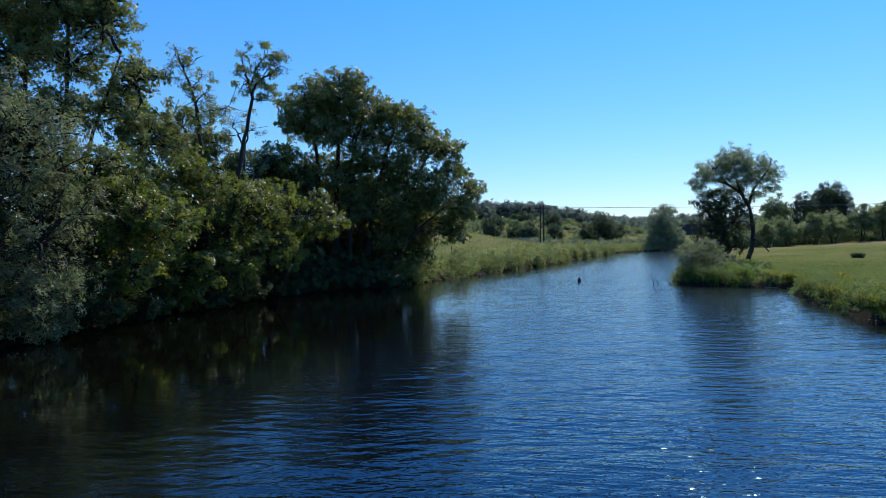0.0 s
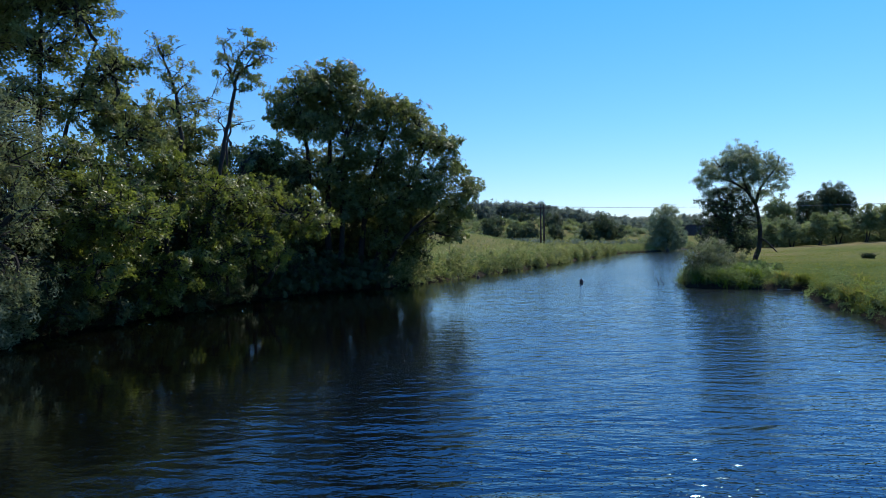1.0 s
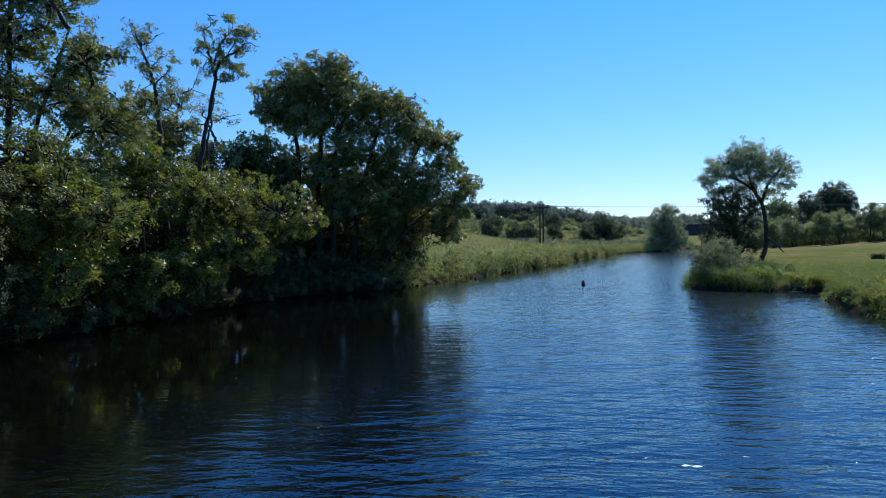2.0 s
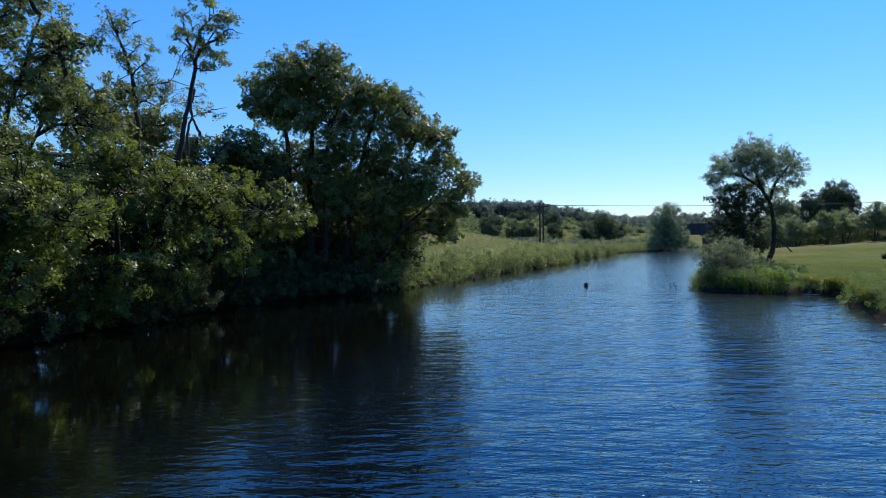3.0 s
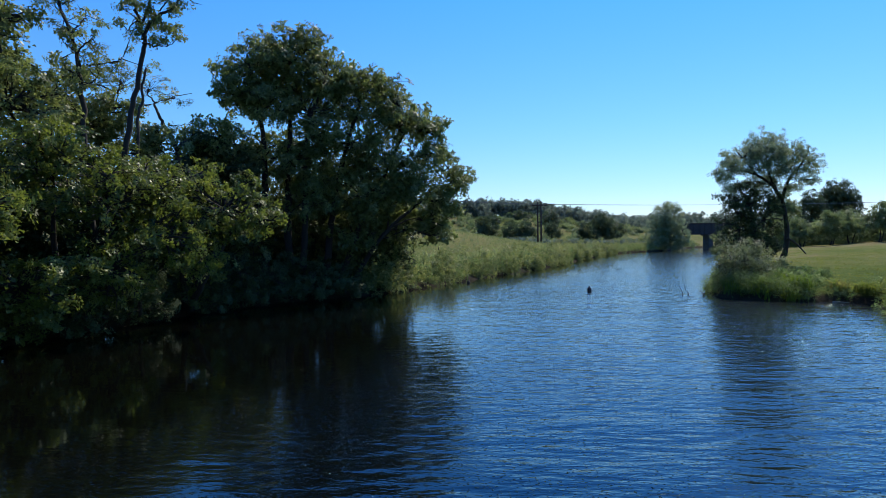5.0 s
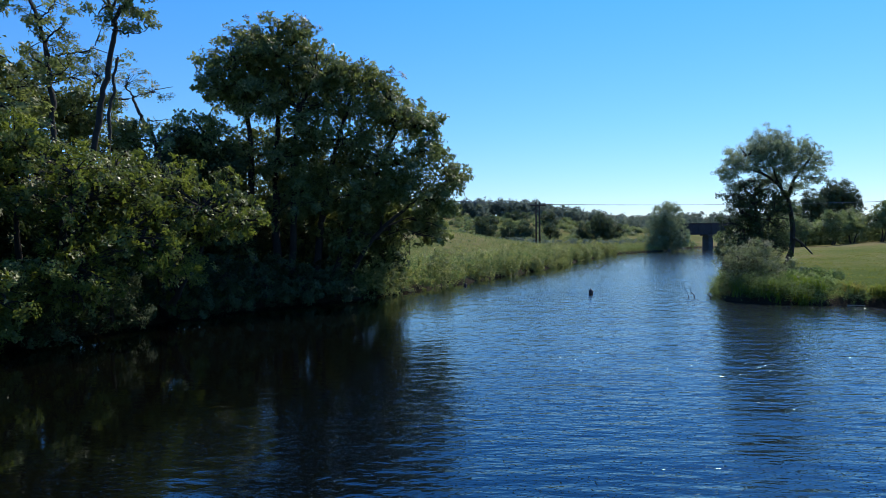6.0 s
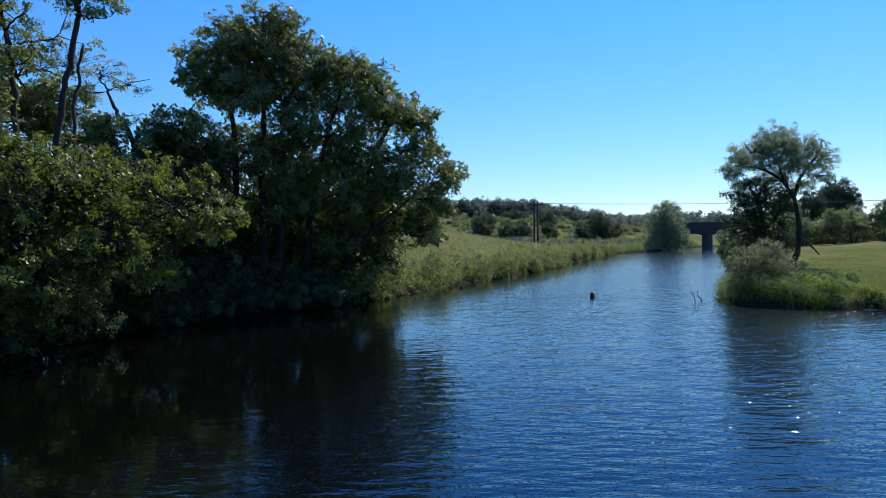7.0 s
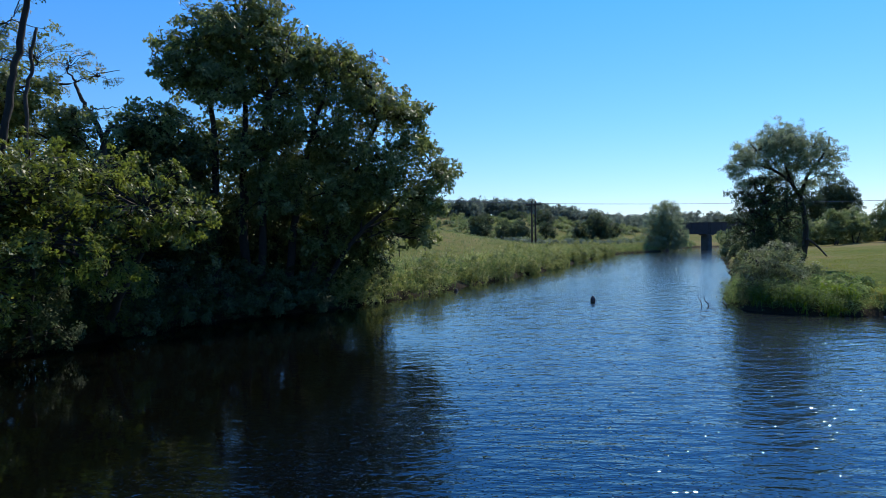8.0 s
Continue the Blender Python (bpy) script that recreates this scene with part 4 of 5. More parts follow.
for i, (x, y, top, w, m, lab) in enumerate([(146, 231, 24.2, 8.0, HAZED_OAK, "large dark round-headed oak behind the hedge"), (108.5, 200, 16.8, 5.0, HAWTHORN, "grey-green rounded tree behind the hedge"),
                                            (126.5, 215, 19.4, 4.4, HAZED_OAK, "mid-green tree beside the large oak")]):
    g = height(x, y)
    h = top - g
    tree("oak_tree" if i == 0 else "field_tree", foot(x, y), lab, "oak" if i == 0 else "tree",
         [([(x, y, g), (x, y, g + h * 0.35), (x + 0.3, y, g + h * 0.7)], 0.5, 0.15)],
         [(x, y, g + h * 0.74, w * 0.75, w * 0.7, h * 0.26), (x - w * 0.6, y, g + h * 0.52, w * 0.52, w * 0.6, h * 0.28), (x + w * 0.6, y, g + h * 0.52, w * 0.52, w * 0.6, h * 0.28),
          (x, y - 1, g + h * 0.36, w * 0.95, w * 0.5, h * 0.26), (x - w * 0.4, y - 1, g + h * 0.72, w * 0.5, w * 0.5, h * 0.2), (x + w * 0.45, y - 1, g + h * 0.7, w * 0.5, w * 0.5, h * 0.2)],
         m, seed=60 + i, per=4, spray=0.9, leaf=0.36, count=45, core=7, flat=0.6, hollow=0.75, limb=0.12)

# bushes scattered over the hillside
for i, (x, y, h, w) in enumerate([(17.5, 226, 8.2, 4.2), (26, 222, 6.4, 2.8), (31, 219, 7.4, 4.0), (40.5, 222, 7.2, 3.0), (52.5, 226, 6.2, 2.6), (58.5, 224, 10.6, 5.0), (3, 215, 6.5, 3.6), (66, 236, 7, 4), (22, 250, 6, 4), (46, 256, 6, 4), (35, 262, 5, 3.4)]):
    g = height(x, y)
    tree("hill_bush", foot(x, y), "dark rounded thorn bush on the rough hillside", "bush", [([(x, y, g), (x, y, g + h * 0.5)], 0.2, 0.08)],
         [(x, y, g + h * 0.56, w * 0.8, w * 0.7, h * 0.4), (x - w * 0.45, y - 1, g + h * 0.3, w * 0.6, w * 0.5, h * 0.34), (x + w * 0.45, y - 1, g + h * 0.3, w * 0.6, w * 0.5, h * 0.32), (x, y - 1.5, g + h * 0.2, w * 0.8, w * 0.5, h * 0.24)],
         HAZED_OAK, seed=80 + i, per=4, spray=0.9, leaf=0.4, count=45, core=6, flat=0.9, hollow=0.6, low=1.0, group="bushes on the hillside", limb=0.05)


def woodland(name, label, places, mat, seed, leaf=0.64, per=0.5):
    """Far woods too many to count: rounded crowns in one mesh."""
    rg = np.random.default_rng(seed)
    blobs = []
    for x, y, h, w in places:
        g = height(x, y)
        blobs += [(x, y, g + h * 0.52, w, w, h * 0.48), (x + rg.normal(0, w * 0.4), y - 0.5 * w, g + h * 0.2, w * 1.1, w, h * 0.34), (x + rg.normal(0, w * 0.5), y + rg.normal(0, w * 0.5), g + h * 0.75, w * 0.5, w * 0.5, h * 0.22)]
    me, _, _ = crown_mesh(name, blobs, mat, rg, per * 1.7, 1.0, leaf, 16, 0.65, 0.8, 1.0, 0.6, None, 5.0, 1.3)
    return tagged(new(name, me), label, "woodland", kind="stuff")


rw = np.random.default_rng(5)
ridge = []
for k in range(205):
    x = -110 + 185 * rw.random()
    ridge.append((x, 292 - 0.08 * x + rw.normal(0, 5), rw.uniform(4.5, 8.0) + (2 if -40 < x < 34 else 0), rw.uniform(3.5, 6)))
woodland("ridge_wood", "dark green mixed woodland along the low ridge", ridge, HAZED_WOOD, 91)
low = []
for k in range(105):
    x = 55 + 135 * rw.random()
    low.append((x, 322 - 0.08 * x + rw.normal(0, 14), rw.uniform(5, 8.5), rw.uniform(4, 6)))
woodland("distant_wood", "green belt of trees beyond the bridge, leaves tinted for haze", low, HAZED_WOOD, 92, 0.66, 0.45)
scrub = []
for k in range(300):
    x = -60 + 150 * rw.random()
    scrub.append((x, 210 + 72 * rw.random(), rw.uniform(0.8, 2.2), rw.uniform(0.9, 2.6)))
woodland("hill_scrub", "low mixed scrub over the rough hillside", scrub, HAWTHORN, 93, 0.52, 0.6)
hedge_low = [(x, 206 - 0.05 * x + rw.normal(0, 1), rw.uniform(0.9, 1.6), 1.3) for x in np.arange(-40, 74, 1.8)]
woodland("field_hedge", "low dark hedge along the foot of the hill", hedge_low, HAZED_WOOD, 94, 0.45, 2.2)
back = [(x, 150 + rw.normal(0, 4), rw.uniform(3.0, 7.6) + 0.035 * (x - 72), rw.uniform(2.0, 3.6)) for x in np.arange(70, 150, 1.6)]
woodland("meadow_hedge", "thick grey-green hedge across the end of the meadow", back, HAWTHORN, 95, 0.5, 1.7)
# the first three are out of view, added to darken the river's reflections
behind = [(-22, 23, 12, 2.6), (-22.5, 16, 12, 2.8), (-23, 9, 12, 3)] + [(-34 - 22 * rw.random(), -40 + 110 * rw.random(), rw.uniform(7, 12), rw.uniform(2.5, 4)) for k in range(26)]
woodland("bank_wood", "dark trees deep in the wooded bank", behind, ALDER, 96, 0.6, 0.7)


# ---- banks: reeds, nettles and grasses ----
def along(line, y0, y1, k, rg, inland0, inland1, power=1.0):
    """Random places beside a bank between two y's, some metres inland."""
    p = np.array([q for q in line], float)
    seg = np.linalg.norm(np.diff(p, axis=0), axis=1)
    cum = np.concatenate([[0], np.cumsum(seg)])
    t = rg.uniform(np.interp(y0, p[:, 1], cum), np.interp(y1, p[:, 1], cum), k)
    i = np.clip(np.searchsorted(cum, t) - 1, 0, len(seg) - 1)
    f = (t - cum[i]) / seg[i]
    q = p[i] + (p[i + 1] - p[i]) * f[:, None]
    d = (p[i + 1] - p[i]) / seg[i][:, None]
    out = np.stack([-d[:, 1], d[:, 0]], 1) * (1 if line is LEFT_BANK else -1)
    return q + out * (inland0 + (inland1 - inland0) * rg.random(k) ** power)[:, None]


def blades(xy, tall, wide, rg, lean=0.25):
    """Tapering blades rooted in the ground, bending over towards their tips."""
    k = len(xy)
    z, _, _ = land(xy[:, 0], xy[:, 1])
    base = np.stack([xy[:, 0], xy[:, 1], z - 0.03], 1)
    a = rg.uniform(0, 2 * np.pi, k)
    side = np.stack([np.cos(a), np.sin(a), np.zeros(k)], 1)
    h = tall * rg.uniform(0.5, 1.15, k)
    tilt = np.stack([rg.normal(0, lean, k) * h, rg.normal(0, lean, k) * h], 1)
    mid = base + np.stack([tilt[:, 0] * 0.45, tilt[:, 1] * 0.45, h * 0.62], 1)
    top = base + np.stack([tilt[:, 0] * 1.9, tilt[:, 1] * 1.9, h * rg.uniform(0.75, 1.0, k)], 1)
    w = (wide * rg.uniform(0.6, 1.4, k))[:, None]
    lower = np.stack([base - side * w * 0.4, base + side * w * 0.4, mid + side * w * 0.5, mid - side * w * 0.5], 1)
    upper = np.stack([mid - side * w * 0.5, mid + side * w * 0.5, top + side * w * 0.06, top - side * w * 0.06], 1)
    return np.concatenate([lower, upper])


def herbs(xy, tall, leaf, per, rg, spread=0.18):
    """Leafy upright herbs: leaves up a stem."""
    k = len(xy)
    z, _, _ = land(xy[:, 0], xy[:, 1])
    idx = np.repeat(np.arange(k), per)
    f = rg.random(len(idx)) ** 0.7
    h = (tall * rg.uniform(0.6, 1.2, k))[idx] * f
    pts = np.stack([xy[idx, 0] + rg.normal(0, spread, len(idx)), xy[idx, 1] + rg.normal(0, spread, len(idx)), z[idx] + h], 1)
    return leaves(pts, np.array([[0.1, -0.2, 0.7]]) * np.ones((len(idx), 1)), leaf, rg, 0.45)


def stuff(name, label, category, v, mat):
    return tagged(new(name, quads_mesh(name, v, mat)), label, category, kind="stuff")


rb = np.random.default_rng(33)


def patchy(xy, k, s, cut):
    """Thin a growth out in patches."""
    return xy[waves(xy[:, 0], xy[:, 1], k, s) > cut]


def open_gaps(xy):
    """Leave the landing gaps that cattle and anglers keep open in the reeds."""
    _, sl, _ = land(xy[:, 0], xy[:, 1])
    keep = np.ones(len(xy), bool)
    for y, w, deep in ((54.6, 0.5, 1.4), (58.4, 0.6, 1.8), (63.2, 0.7, 2.2), (68.6, 0.6, 1.6), (75.2, 1.1, 3.2), (83.4, 1.0, 2.2), (91, 1.2, 2.4), (104, 1.4, 2.6), (118, 1.6, 2.6)):
        keep &= ~((np.abs(xy[:, 1] - y - 0.35 * sl) < 1.5 * w) & (sl < deep * 1.3))
    return xy[keep]


xy = patchy(along(LEFT_BANK, 50, 225, 15000, rb, 0.3, 6.0, 0.8), 1.1, 0.4, -0.35)
xy = open_gaps(xy)
stuff("reeds", "tall sunlit green and straw-coloured reeds along the bank", "reeds", blades(xy, 1.35 + 0.35 * waves(xy[:, 0], xy[:, 1], 0.7, 1), 0.085, rb, 0.22), REED)
xy = open_gaps(patchy(along(LEFT_BANK, 49, 165, 5000, rb, -0.4, 3.0), 1.0, 2.2, -0.5))
stuff("nettles", "leafy green nettles and willowherb on the bank", "herbs", herbs(xy, 1.35 + 0.25 * waves(xy[:, 0], xy[:, 1], 0.6, 2), 0.2, 7, rb), NETTLE)
q = np.concatenate([along(LEFT_BANK, 47.9, 150, 450, rb, -0.55, 0.7), along(LEFT_BANK, 50.5, 175, 170, rb, 1.0, 4.5)])
q[:450, 0] += 0.55 * np.sin(q[:450, 1] * 0.8) + 0.4 * np.sin(q[:450, 1] * 0.37)
q = open_gaps(q)
mounds = []
for (x, y), k in zip(q, rb.uniform(0.7, 1.35, len(q))):
    mounds.append((x, y, max(height(x, y), 0.0) + 0.75 * k, 0.62 * k, 0.62 * k, 1.05 * k))
me, _, _ = crown_mesh("herb_mounds", mounds, WILLOWHERB, rb, 26, 0.22, 0.14, 16, 0.4, 0.6, 1.0, 0.5, None, 3.5, 1.0)
tagged(new("herb_mounds", me), "lumpy sunlit mounds of willowherb and nettle on the bank", "herbs", kind="stuff")
xy = along(LEFT_BANK, 50, 200, 14000, rb, 3.0, 30, 1.5)
stuff("field_grass", "tan seeding grass in the far field", "grass", blades(xy, 0.42, 0.07, rb, 0.35), HAY)
# the canopy's shade is given to this undergrowth as a darker leaf
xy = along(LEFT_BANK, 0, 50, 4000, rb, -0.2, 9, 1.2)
stuff("bank_undergrowth", "ferns and nettles under the trees, shade put into their leaf colour", "undergrowth", herbs(xy, 1.0 + 0 * xy[:, 0], 0.17, 6, rb), IVY_AND_SHADE)
xy = patchy(along(RIGHT_BANK, 8, 42, 14000, rb, 0.1, 2.4, 1.3), 1.6, 0.7, -0.6)
stuff("bank_grass", "long overhanging grass and herbs along the meadow's edge", "grass", blades(xy, 0.62, 0.05, rb, 0.35), GRASS)
xy = patchy(along(RIGHT_BANK, 8, 60, 2200, rb, 0.0, 1.6), 1.3, 0.2, -0.2)
stuff("bank_herbs", "leafy docks and nettles on the meadow's edge", "herbs", herbs(xy, 0.7 + 0.2 * waves(xy[:, 0], xy[:, 1], 1.4, 0.6), 0.085, 18, rb), NETTLE)
q = along(RIGHT_BANK, 6, 42, 170, rb, -0.15, 1.0)
tufts = []
for (x, y), k in zip(q, rb.uniform(0.35, 0.85, len(q))):
    tufts.append((x, y, height(x, y) + 0.25 * k, 0.75 * k, 0.75 * k, 0.6 * k))
me, _, _ = crown_mesh("bank_tussocks", tufts, NETTLE, rb, 24, 0.17, 0.09, 28, 0.3, 0.6, 1.0, 0.9, None, 1.2)
tagged(new("bank_tussocks", me), "shaggy tussocks of grass overhanging the meadow's muddy edge", "grass", kind="stuff")
mx, my = rb.uniform(17, 70, 60000), rb.uniform(12, 110, 60000)
_, _, srr = land(mx, my)
ok = (srr > 0.6) & (rb.random(len(mx)) < np.clip(1.25 - srr / 26, 0, 1))
xy = np.stack([mx[ok], my[ok]], 1)
stuff("meadow_grass", "short grazed green and tan meadow grass", "grass", blades(xy, np.maximum(0.05, 0.12 + 0.08 * waves(xy[:, 0], xy[:, 1], 0.35, 2.4) + 0.05 * waves(xy[:, 0], xy[:, 1], 1.3, 0.7)), 0.04, rb, 0.6), GRASS)
xy = patchy(along(RIGHT_BANK, 42.3, 45.2, 1500, rb, -0.3, 1.6), 2.2, 0.9, 0.0)
stuff("sedges", "bright green sedges at the foot of the waterside bush", "sedge", blades(xy, 0.85 + 0.2 * waves(xy[:, 0], xy[:, 1], 1.7, 0.3), 0.035, rb, 0.3), BRIGHT)

xy = patchy(along(RIGHT_BANK, 42.4, 52, 1100, rb, -0.4, 1.5), 1.5, 2.0, -0.2)
stuff("waterside_herbs", "leafy green herbs hanging over the water at the point", "herbs", herbs(xy, 0.8 + 0.25 * waves(xy[:, 0], xy[:, 1], 1.9, 1.1), 0.09, 20, rb), NETTLE)
tree("waterside_bush", foot(19.6, 47.2), "grey-green sallow bush spreading over the point of the bank", "sallow",
     [([(19.6, 47.2, 0.4), (19.2, 46.9, 1.4), (18.8, 46.6, 2.4)], 0.12, 0.04), ([(20.2, 47.4, 0.4), (20.8, 47.4, 1.5), (21, 47.4, 2.5)], 0.12, 0.04)],
     [(19.2, 46.4, 2.0, 1.5, 1.5, 1.2), (20.4, 47.2, 2.4, 1.4, 1.4, 0.95), (18.3, 46.0, 1.2, 1.0, 1.0, 1.0), (18.9, 45.2, 0.8, 0.9, 0.8, 0.7), (19.9, 45.8, 1.3, 1.3, 1.0, 0.9), (21.8, 47.6, 1.5, 1.2, 1.3, 0.8)],
     GREYLEAF, seed=35, per=34, spray=0.24, leaf=0.1, count=40, slim=0.4, floor=0.1, limb=0.04, core=22)
tree("bramble", foot(22.6, 46.0), "tangled green brambles and tall herbs on the bank", "bramble",
     [([(22.6, 46, 0.5), (22.8, 45.8, 1.2)], 0.04, 0.02), ([(21.4, 45, 0.4), (21.2, 44.8, 1.1)], 0.04, 0.02)],
     [(21.2, 44.8, 0.9, 1.2, 1.0, 0.75), (22.8, 46.0, 1.1, 1.2, 1.1, 0.6), (24.2, 47.0, 1.1, 1.1, 1.1, 0.45), (20.2, 44.2, 0.7, 0.9, 0.7, 0.55), (22.6, 44.2, 0.75, 0.9, 0.8, 0.4)],
     NETTLE, seed=36, per=20, spray=0.28, leaf=0.12, count=60, floor=0.1, limb=0.03, core=14)
tree("sallow_bush", foot(32.6, 74.5), "grey-green sallow behind the dark thicket", "sallow",
     [([(32.6, 74.5, 0.5), (32.6, 74.5, 3)], 0.1, 0.04)], [(32.2, 74.5, 3.2, 1.6, 1.6, 1.6), (33.4, 74.5, 2.4, 1.6, 1.6, 1.6), (31.2, 74, 1.8, 1.2, 1.4, 1.3)],
     GREYLEAF, seed=37, per=12, spray=0.4, leaf=0.18, count=60, limb=0.04, core=2.5)

rt = np.random.default_rng(9)
for x, y, h in [(44.6, 66, 0.75)]:
    t = thing("rush_tussock", foot(x, y), "dark green clump of rushes standing in the meadow", "rushes", "rush clumps")
    a, r = rt.uniform(0, 6.28, 500), 0.55 * rt.random(500) ** 0.5
    q = np.stack([x + r * np.cos(a), y + r * np.sin(a)], 1)
    part("blades", quads_mesh("blades", blades(q, h, 0.03, rt, 0.3) - np.array(t.location), IVY_AND_SHADE), t)


# ---- small things on the water and the banks ----
def turned(profile, sides=16):
    """A round body from (radius, height) pairs."""
    vs, fs = [], []
    for r, z in profile:
        vs += [(r * math.cos(2 * math.pi * k / sides), r * math.sin(2 * math.pi * k / sides), z) for k in range(sides)]
    for i in range(len(profile) - 1):
        fs += [(i * sides + k, i * sides + (k + 1) % sides, (i + 1) * sides + (k + 1) % sides, (i + 1) * sides + k) for k in range(sides)]
    fs += [tuple(range(sides))[::-1], tuple((len(profile) - 1) * sides + k for k in range(sides))]
    return vs, fs


buoy = thing("mooring_buoy", (11.2, 50.2, 0), "small dark round buoy floating on the river", "buoy")
part("float", mesh_of("float", *turned([(0.05, -0.14), (0.12, -0.09), (0.145, 0.02), (0.145, 0.13), (0.125, 0.21), (0.08, 0.27), (0.05, 0.29)]), FLOAT, True), buoy)
part("top_eye", mesh_of("top_eye", *turned([(0.04, 0.285), (0.045, 0.31), (0.035, 0.34), (0.015, 0.36)], 10), FLOAT, True), buoy)

sticks = thing("drowned_branch", (16.15, 47.0, 0), "dark twigs of a sunken branch sticking out of the water", "branch")
for pts, r in [([(0.0, 0, -0.3), (-0.05, 0, 0.15), (-0.28, 0, 0.62)], 0.03), ([(0.35, 0, -0.3), (0.3, 0, 0.1), (0.14, 0, 0.3), (0.08, 0, 0.62)], 0.03),
               ([(0.3, 0, 0.12), (0.42, 0, 0.26)], 0.015), ([(1.1, -0.5, -0.2), (1.0, -0.5, 0.1), (0.72, -0.5, 0.32)], 0.035), ([(1.0, -0.5, 0.1), (1.3, -0.5, 0.18)], 0.02)]:
    part("stick", limb_mesh("stick", pts, r, r * 0.4, POLEWOOD, 6), sticks)
for pts, r in [([(18.6, 43.3, -0.01), (18.85, 43.2, 0.02), (19.1, 43.3, 0.06)], 0.025), ([(21.8, 41.6, 0.03), (22.1, 41.4, 0.05), (22.5, 41.3, 0.04)], 0.035)]:
    o = np.array(pts[0])
    w = thing("driftwood", pts[0], "pale bleached piece of driftwood at the water's edge", "driftwood", "driftwood pieces")
    part("stem", limb_mesh("stem", [np.array(q) - o for q in pts], r, r * 0.6, DRIFT, 8), w)
stump = thing("mooring_stump", (3.6, 58.9, 0), "small dark wooden stump in the water by the reeds", "stump")
part("stem", mesh_of("stem", *turned([(0.12, -0.4), (0.13, 0.05), (0.11, 0.16), (0.05, 0.2)], 9), POLEWOOD, True), stump)
for x, y in [(1.2, 78), (-1.8, 84)]:
    p = thing("fence_post", foot(x, y, 0.2), "weathered wooden fence post in the tall grass", "post", "field fence posts")
    part("post", mesh_of("post", *turned([(0.05, 0), (0.05, 1.5), (0.042, 1.62), (0.01, 1.66)], 8), POLEWOOD, True), p)


# ---- railway bridge ----
def box(x0, x1, y0, y1, z0, z1, bevel=0.0):
    bm = bmesh.new()
    bmesh.ops.create_cube(bm, size=1)
    for v in bm.verts:
        v.co = ((x0 + x1) / 2 + v.co.x * (x1 - x0), (y0 + y1) / 2 + v.co.y * (y1 - y0), (z0 + z1) / 2 + v.co.z * (z1 - z0))
    if bevel:
        bmesh.ops.bevel(bm, geom=list(bm.edges), offset=bevel, segments=2, affect="EDGES")
    return bm


def bm_mesh(name, bm, mat):
    me = bpy.data.meshes.new(name)
    bm.to_mesh(me)
    bm.free()
    me.materials.append(mat)
    return me


bridge = thing("railway_bridge", (80.4, 190, 0), "dark steel girder railway bridge on a masonry pier", "bridge")
for x0, x1 in [(-13, 0.34), (0.36, 16)]:
    for y0 in (-2.4, 2.1):
        g = part("girder", bm_mesh("girder", box(x0, x1, y0, y0 + 0.3, 4.5, 7.55), STEEL), bridge, "dark riveted plate girder")
        part("flange", bm_mesh("flange", box(x0, x1, y0 - 0.12, y0 + 0.42, 7.55, 7.7, 0.03), STEEL), g)
        part("flange", bm_mesh("flange", box(x0, x1, y0 - 0.12, y0 + 0.42, 4.35, 4.5, 0.03), STEEL), g)
        for k in range(int((x1 - x0) / 1.6) + 1):
            xs = min(x0 + 0.1 + k * 1.6, x1 - 0.14)
            part("stiffener", bm_mesh("stiffener", box(xs, xs + 0.06, y0 - 0.1, y0, 4.5, 7.55), STEEL), g)
part("deck", bm_mesh("deck", box(-13, 16, -2.0, 2.1, 4.8, 5.3), STEEL), bridge)
part("pier", bm_mesh("pier", box(-0.4, 1.1, -2.1, 2.1, -1.5, 4.0, 0.2), MASONRY), bridge, "dark weathered masonry pier")
part("pier_cap", bm_mesh("pier_cap", box(-0.8, 1.5, -2.6, 2.6, 4.0, 4.35, 0.08), MASONRY), bridge)
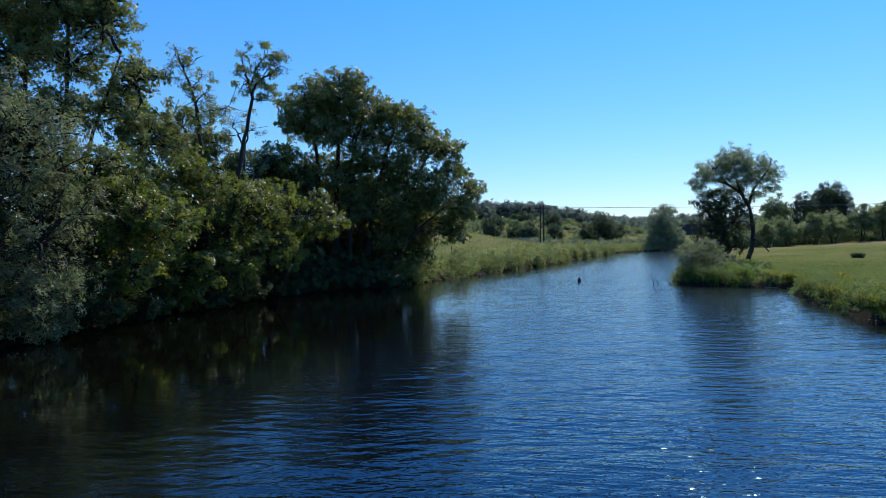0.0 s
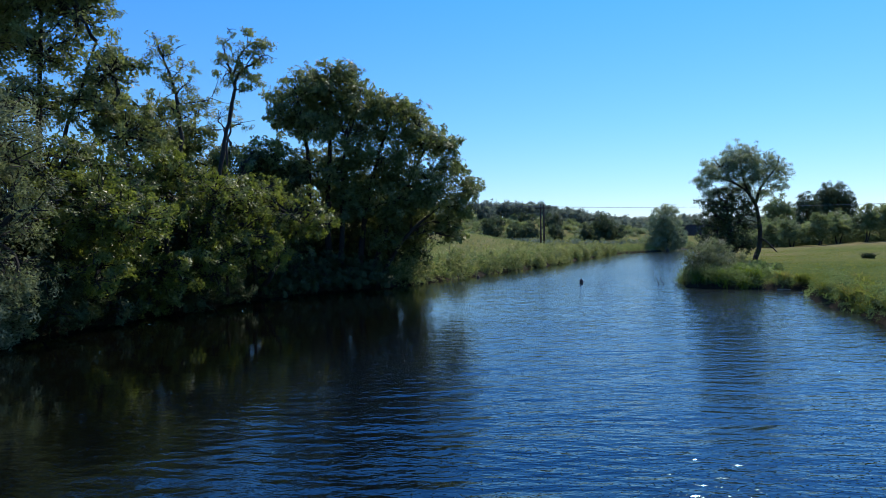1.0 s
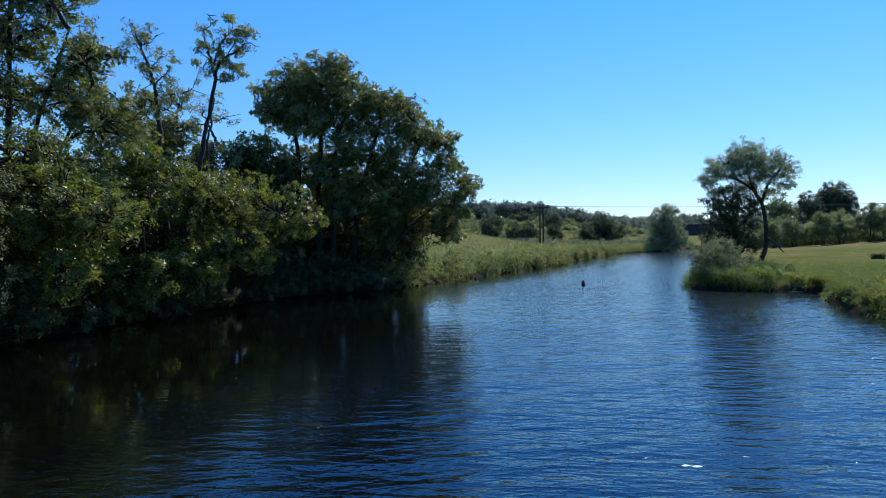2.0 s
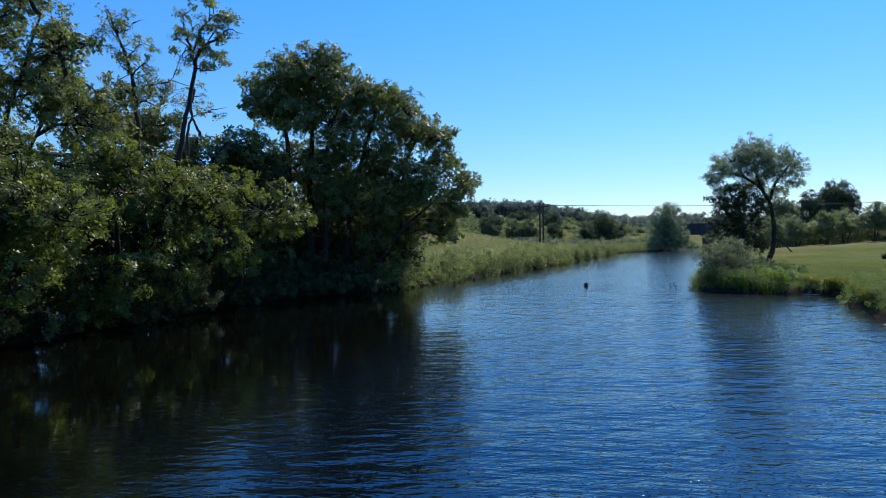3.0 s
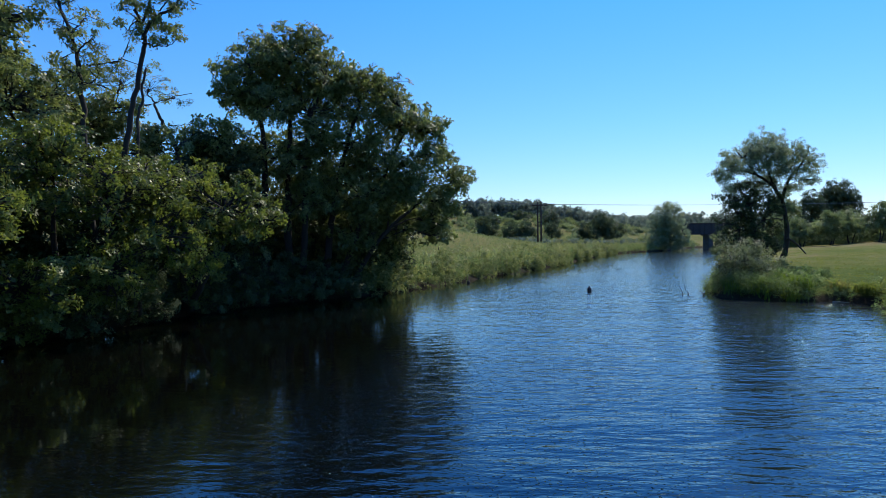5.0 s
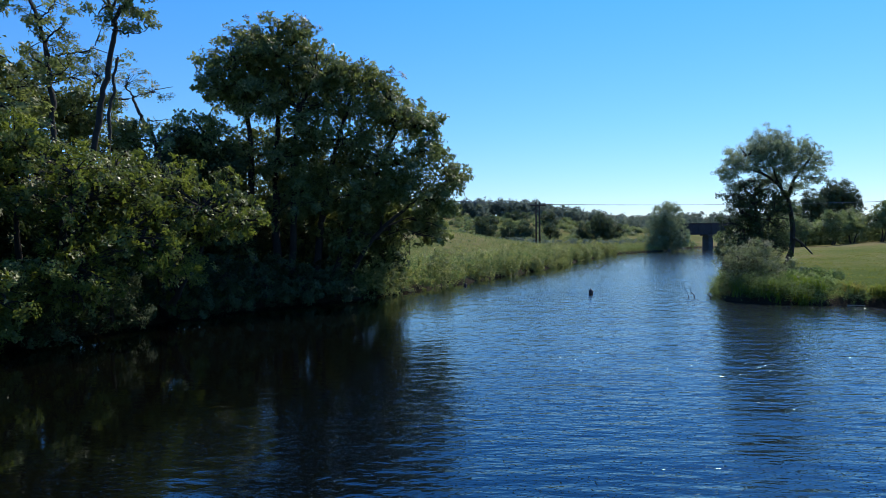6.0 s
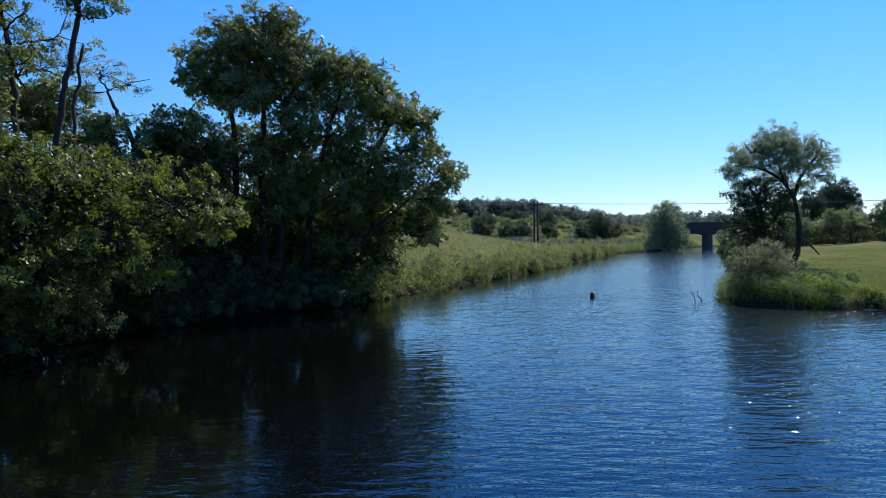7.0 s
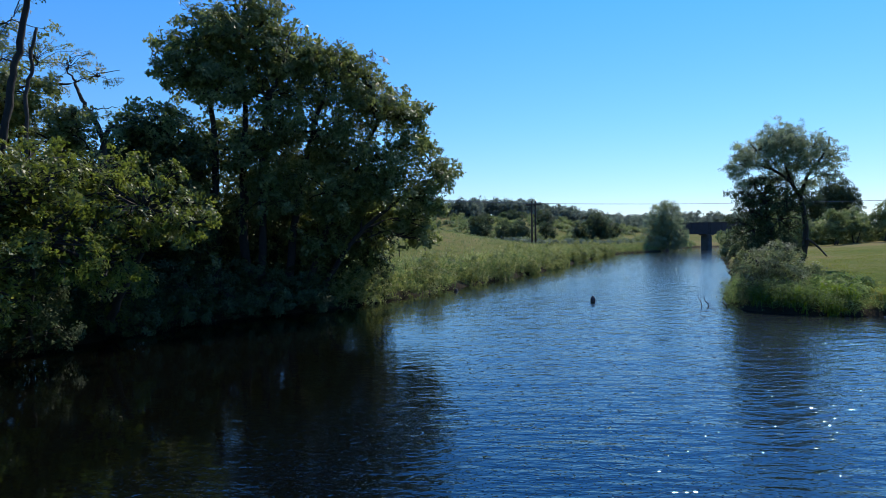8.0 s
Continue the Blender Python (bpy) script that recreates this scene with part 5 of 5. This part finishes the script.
for x0, x1 in [(-15, -12), (15, 21)]:
    part("abutment", bm_mesh("abutment", box(x0, x1, -4.5, 4.5, -1.5, 4.35, 0.1), MASONRY), bridge)


# ---- overhead line ----
def pole_pair(x, y, top, label):
    g = height(x, y)
    h = top - g
    p = thing("power_pole", (x, y, g - 0.1), label, "power pole", "poles of the overhead line")
    for dx in (-0.42, 0.42):
        part("pole", mesh_of("pole", *turned([(0.24, 0), (0.21, h * 0.5), (0.18, h), (0.15, h + 0.1)], 10), POLEWOOD, True), p).location = (dx, 0, 0)
    part("crossarm", bm_mesh("crossarm", box(-1.9, 1.9, -0.22, -0.1, h - 0.72, h - 0.42, 0.02), POLEWOOD), p)
    part("brace", bm_mesh("brace", box(-0.6, 0.6, -0.22, -0.12, h * 0.55, h * 0.55 + 0.15, 0.02), POLEWOOD), p)
    for dx in (-1.7, 0.0, 1.7):
        part("insulator", mesh_of("insulator", *turned([(0.05, 0), (0.11, 0.08), (0.05, 0.14), (0.11, 0.2), (0.05, 0.28), (0.03, 0.34)], 10), PORCELAIN, True), p).location = (dx, -0.16, h - 0.45)
    for dx in (-0.42, 0.42):
        part("cap", mesh_of("cap", *turned([(0.13, 0), (0.24, 0.1), (0.24, 0.28), (0.1, 0.4)], 10), PORCELAIN, True), p).location = (dx, 0, h + 0.1)
    return p


POLES = [(-62, 122, 16.2), (26.0, 160, 12.4), (140, 166, 13.0)]
for q in POLES:
    pole_pair(*q, "pair of dark wooden poles carrying a crossarm and wires")
for a, b in zip(POLES, POLES[1:]):
    for dx in (-1.7, 0.0, 1.7):
        pts = []
        for k in range(25):
            t = k / 24
            pts.append((a[0] + (b[0] - a[0]) * t + dx, a[1] + (b[1] - a[1]) * t - 0.16, a[2] + (b[2] - a[2]) * t - 0.35 - 4 * 0.7 * t * (1 - t)))
        o = np.array(pts[0])
        w = thing("power_line", pts[0], "thin overhead wire slung between the poles", "wire", "overhead wires")
        part("wire", mesh_of("wire", *tube([np.array(q) - o for q in pts], [0.03] * 25, 5), WIRE), w)
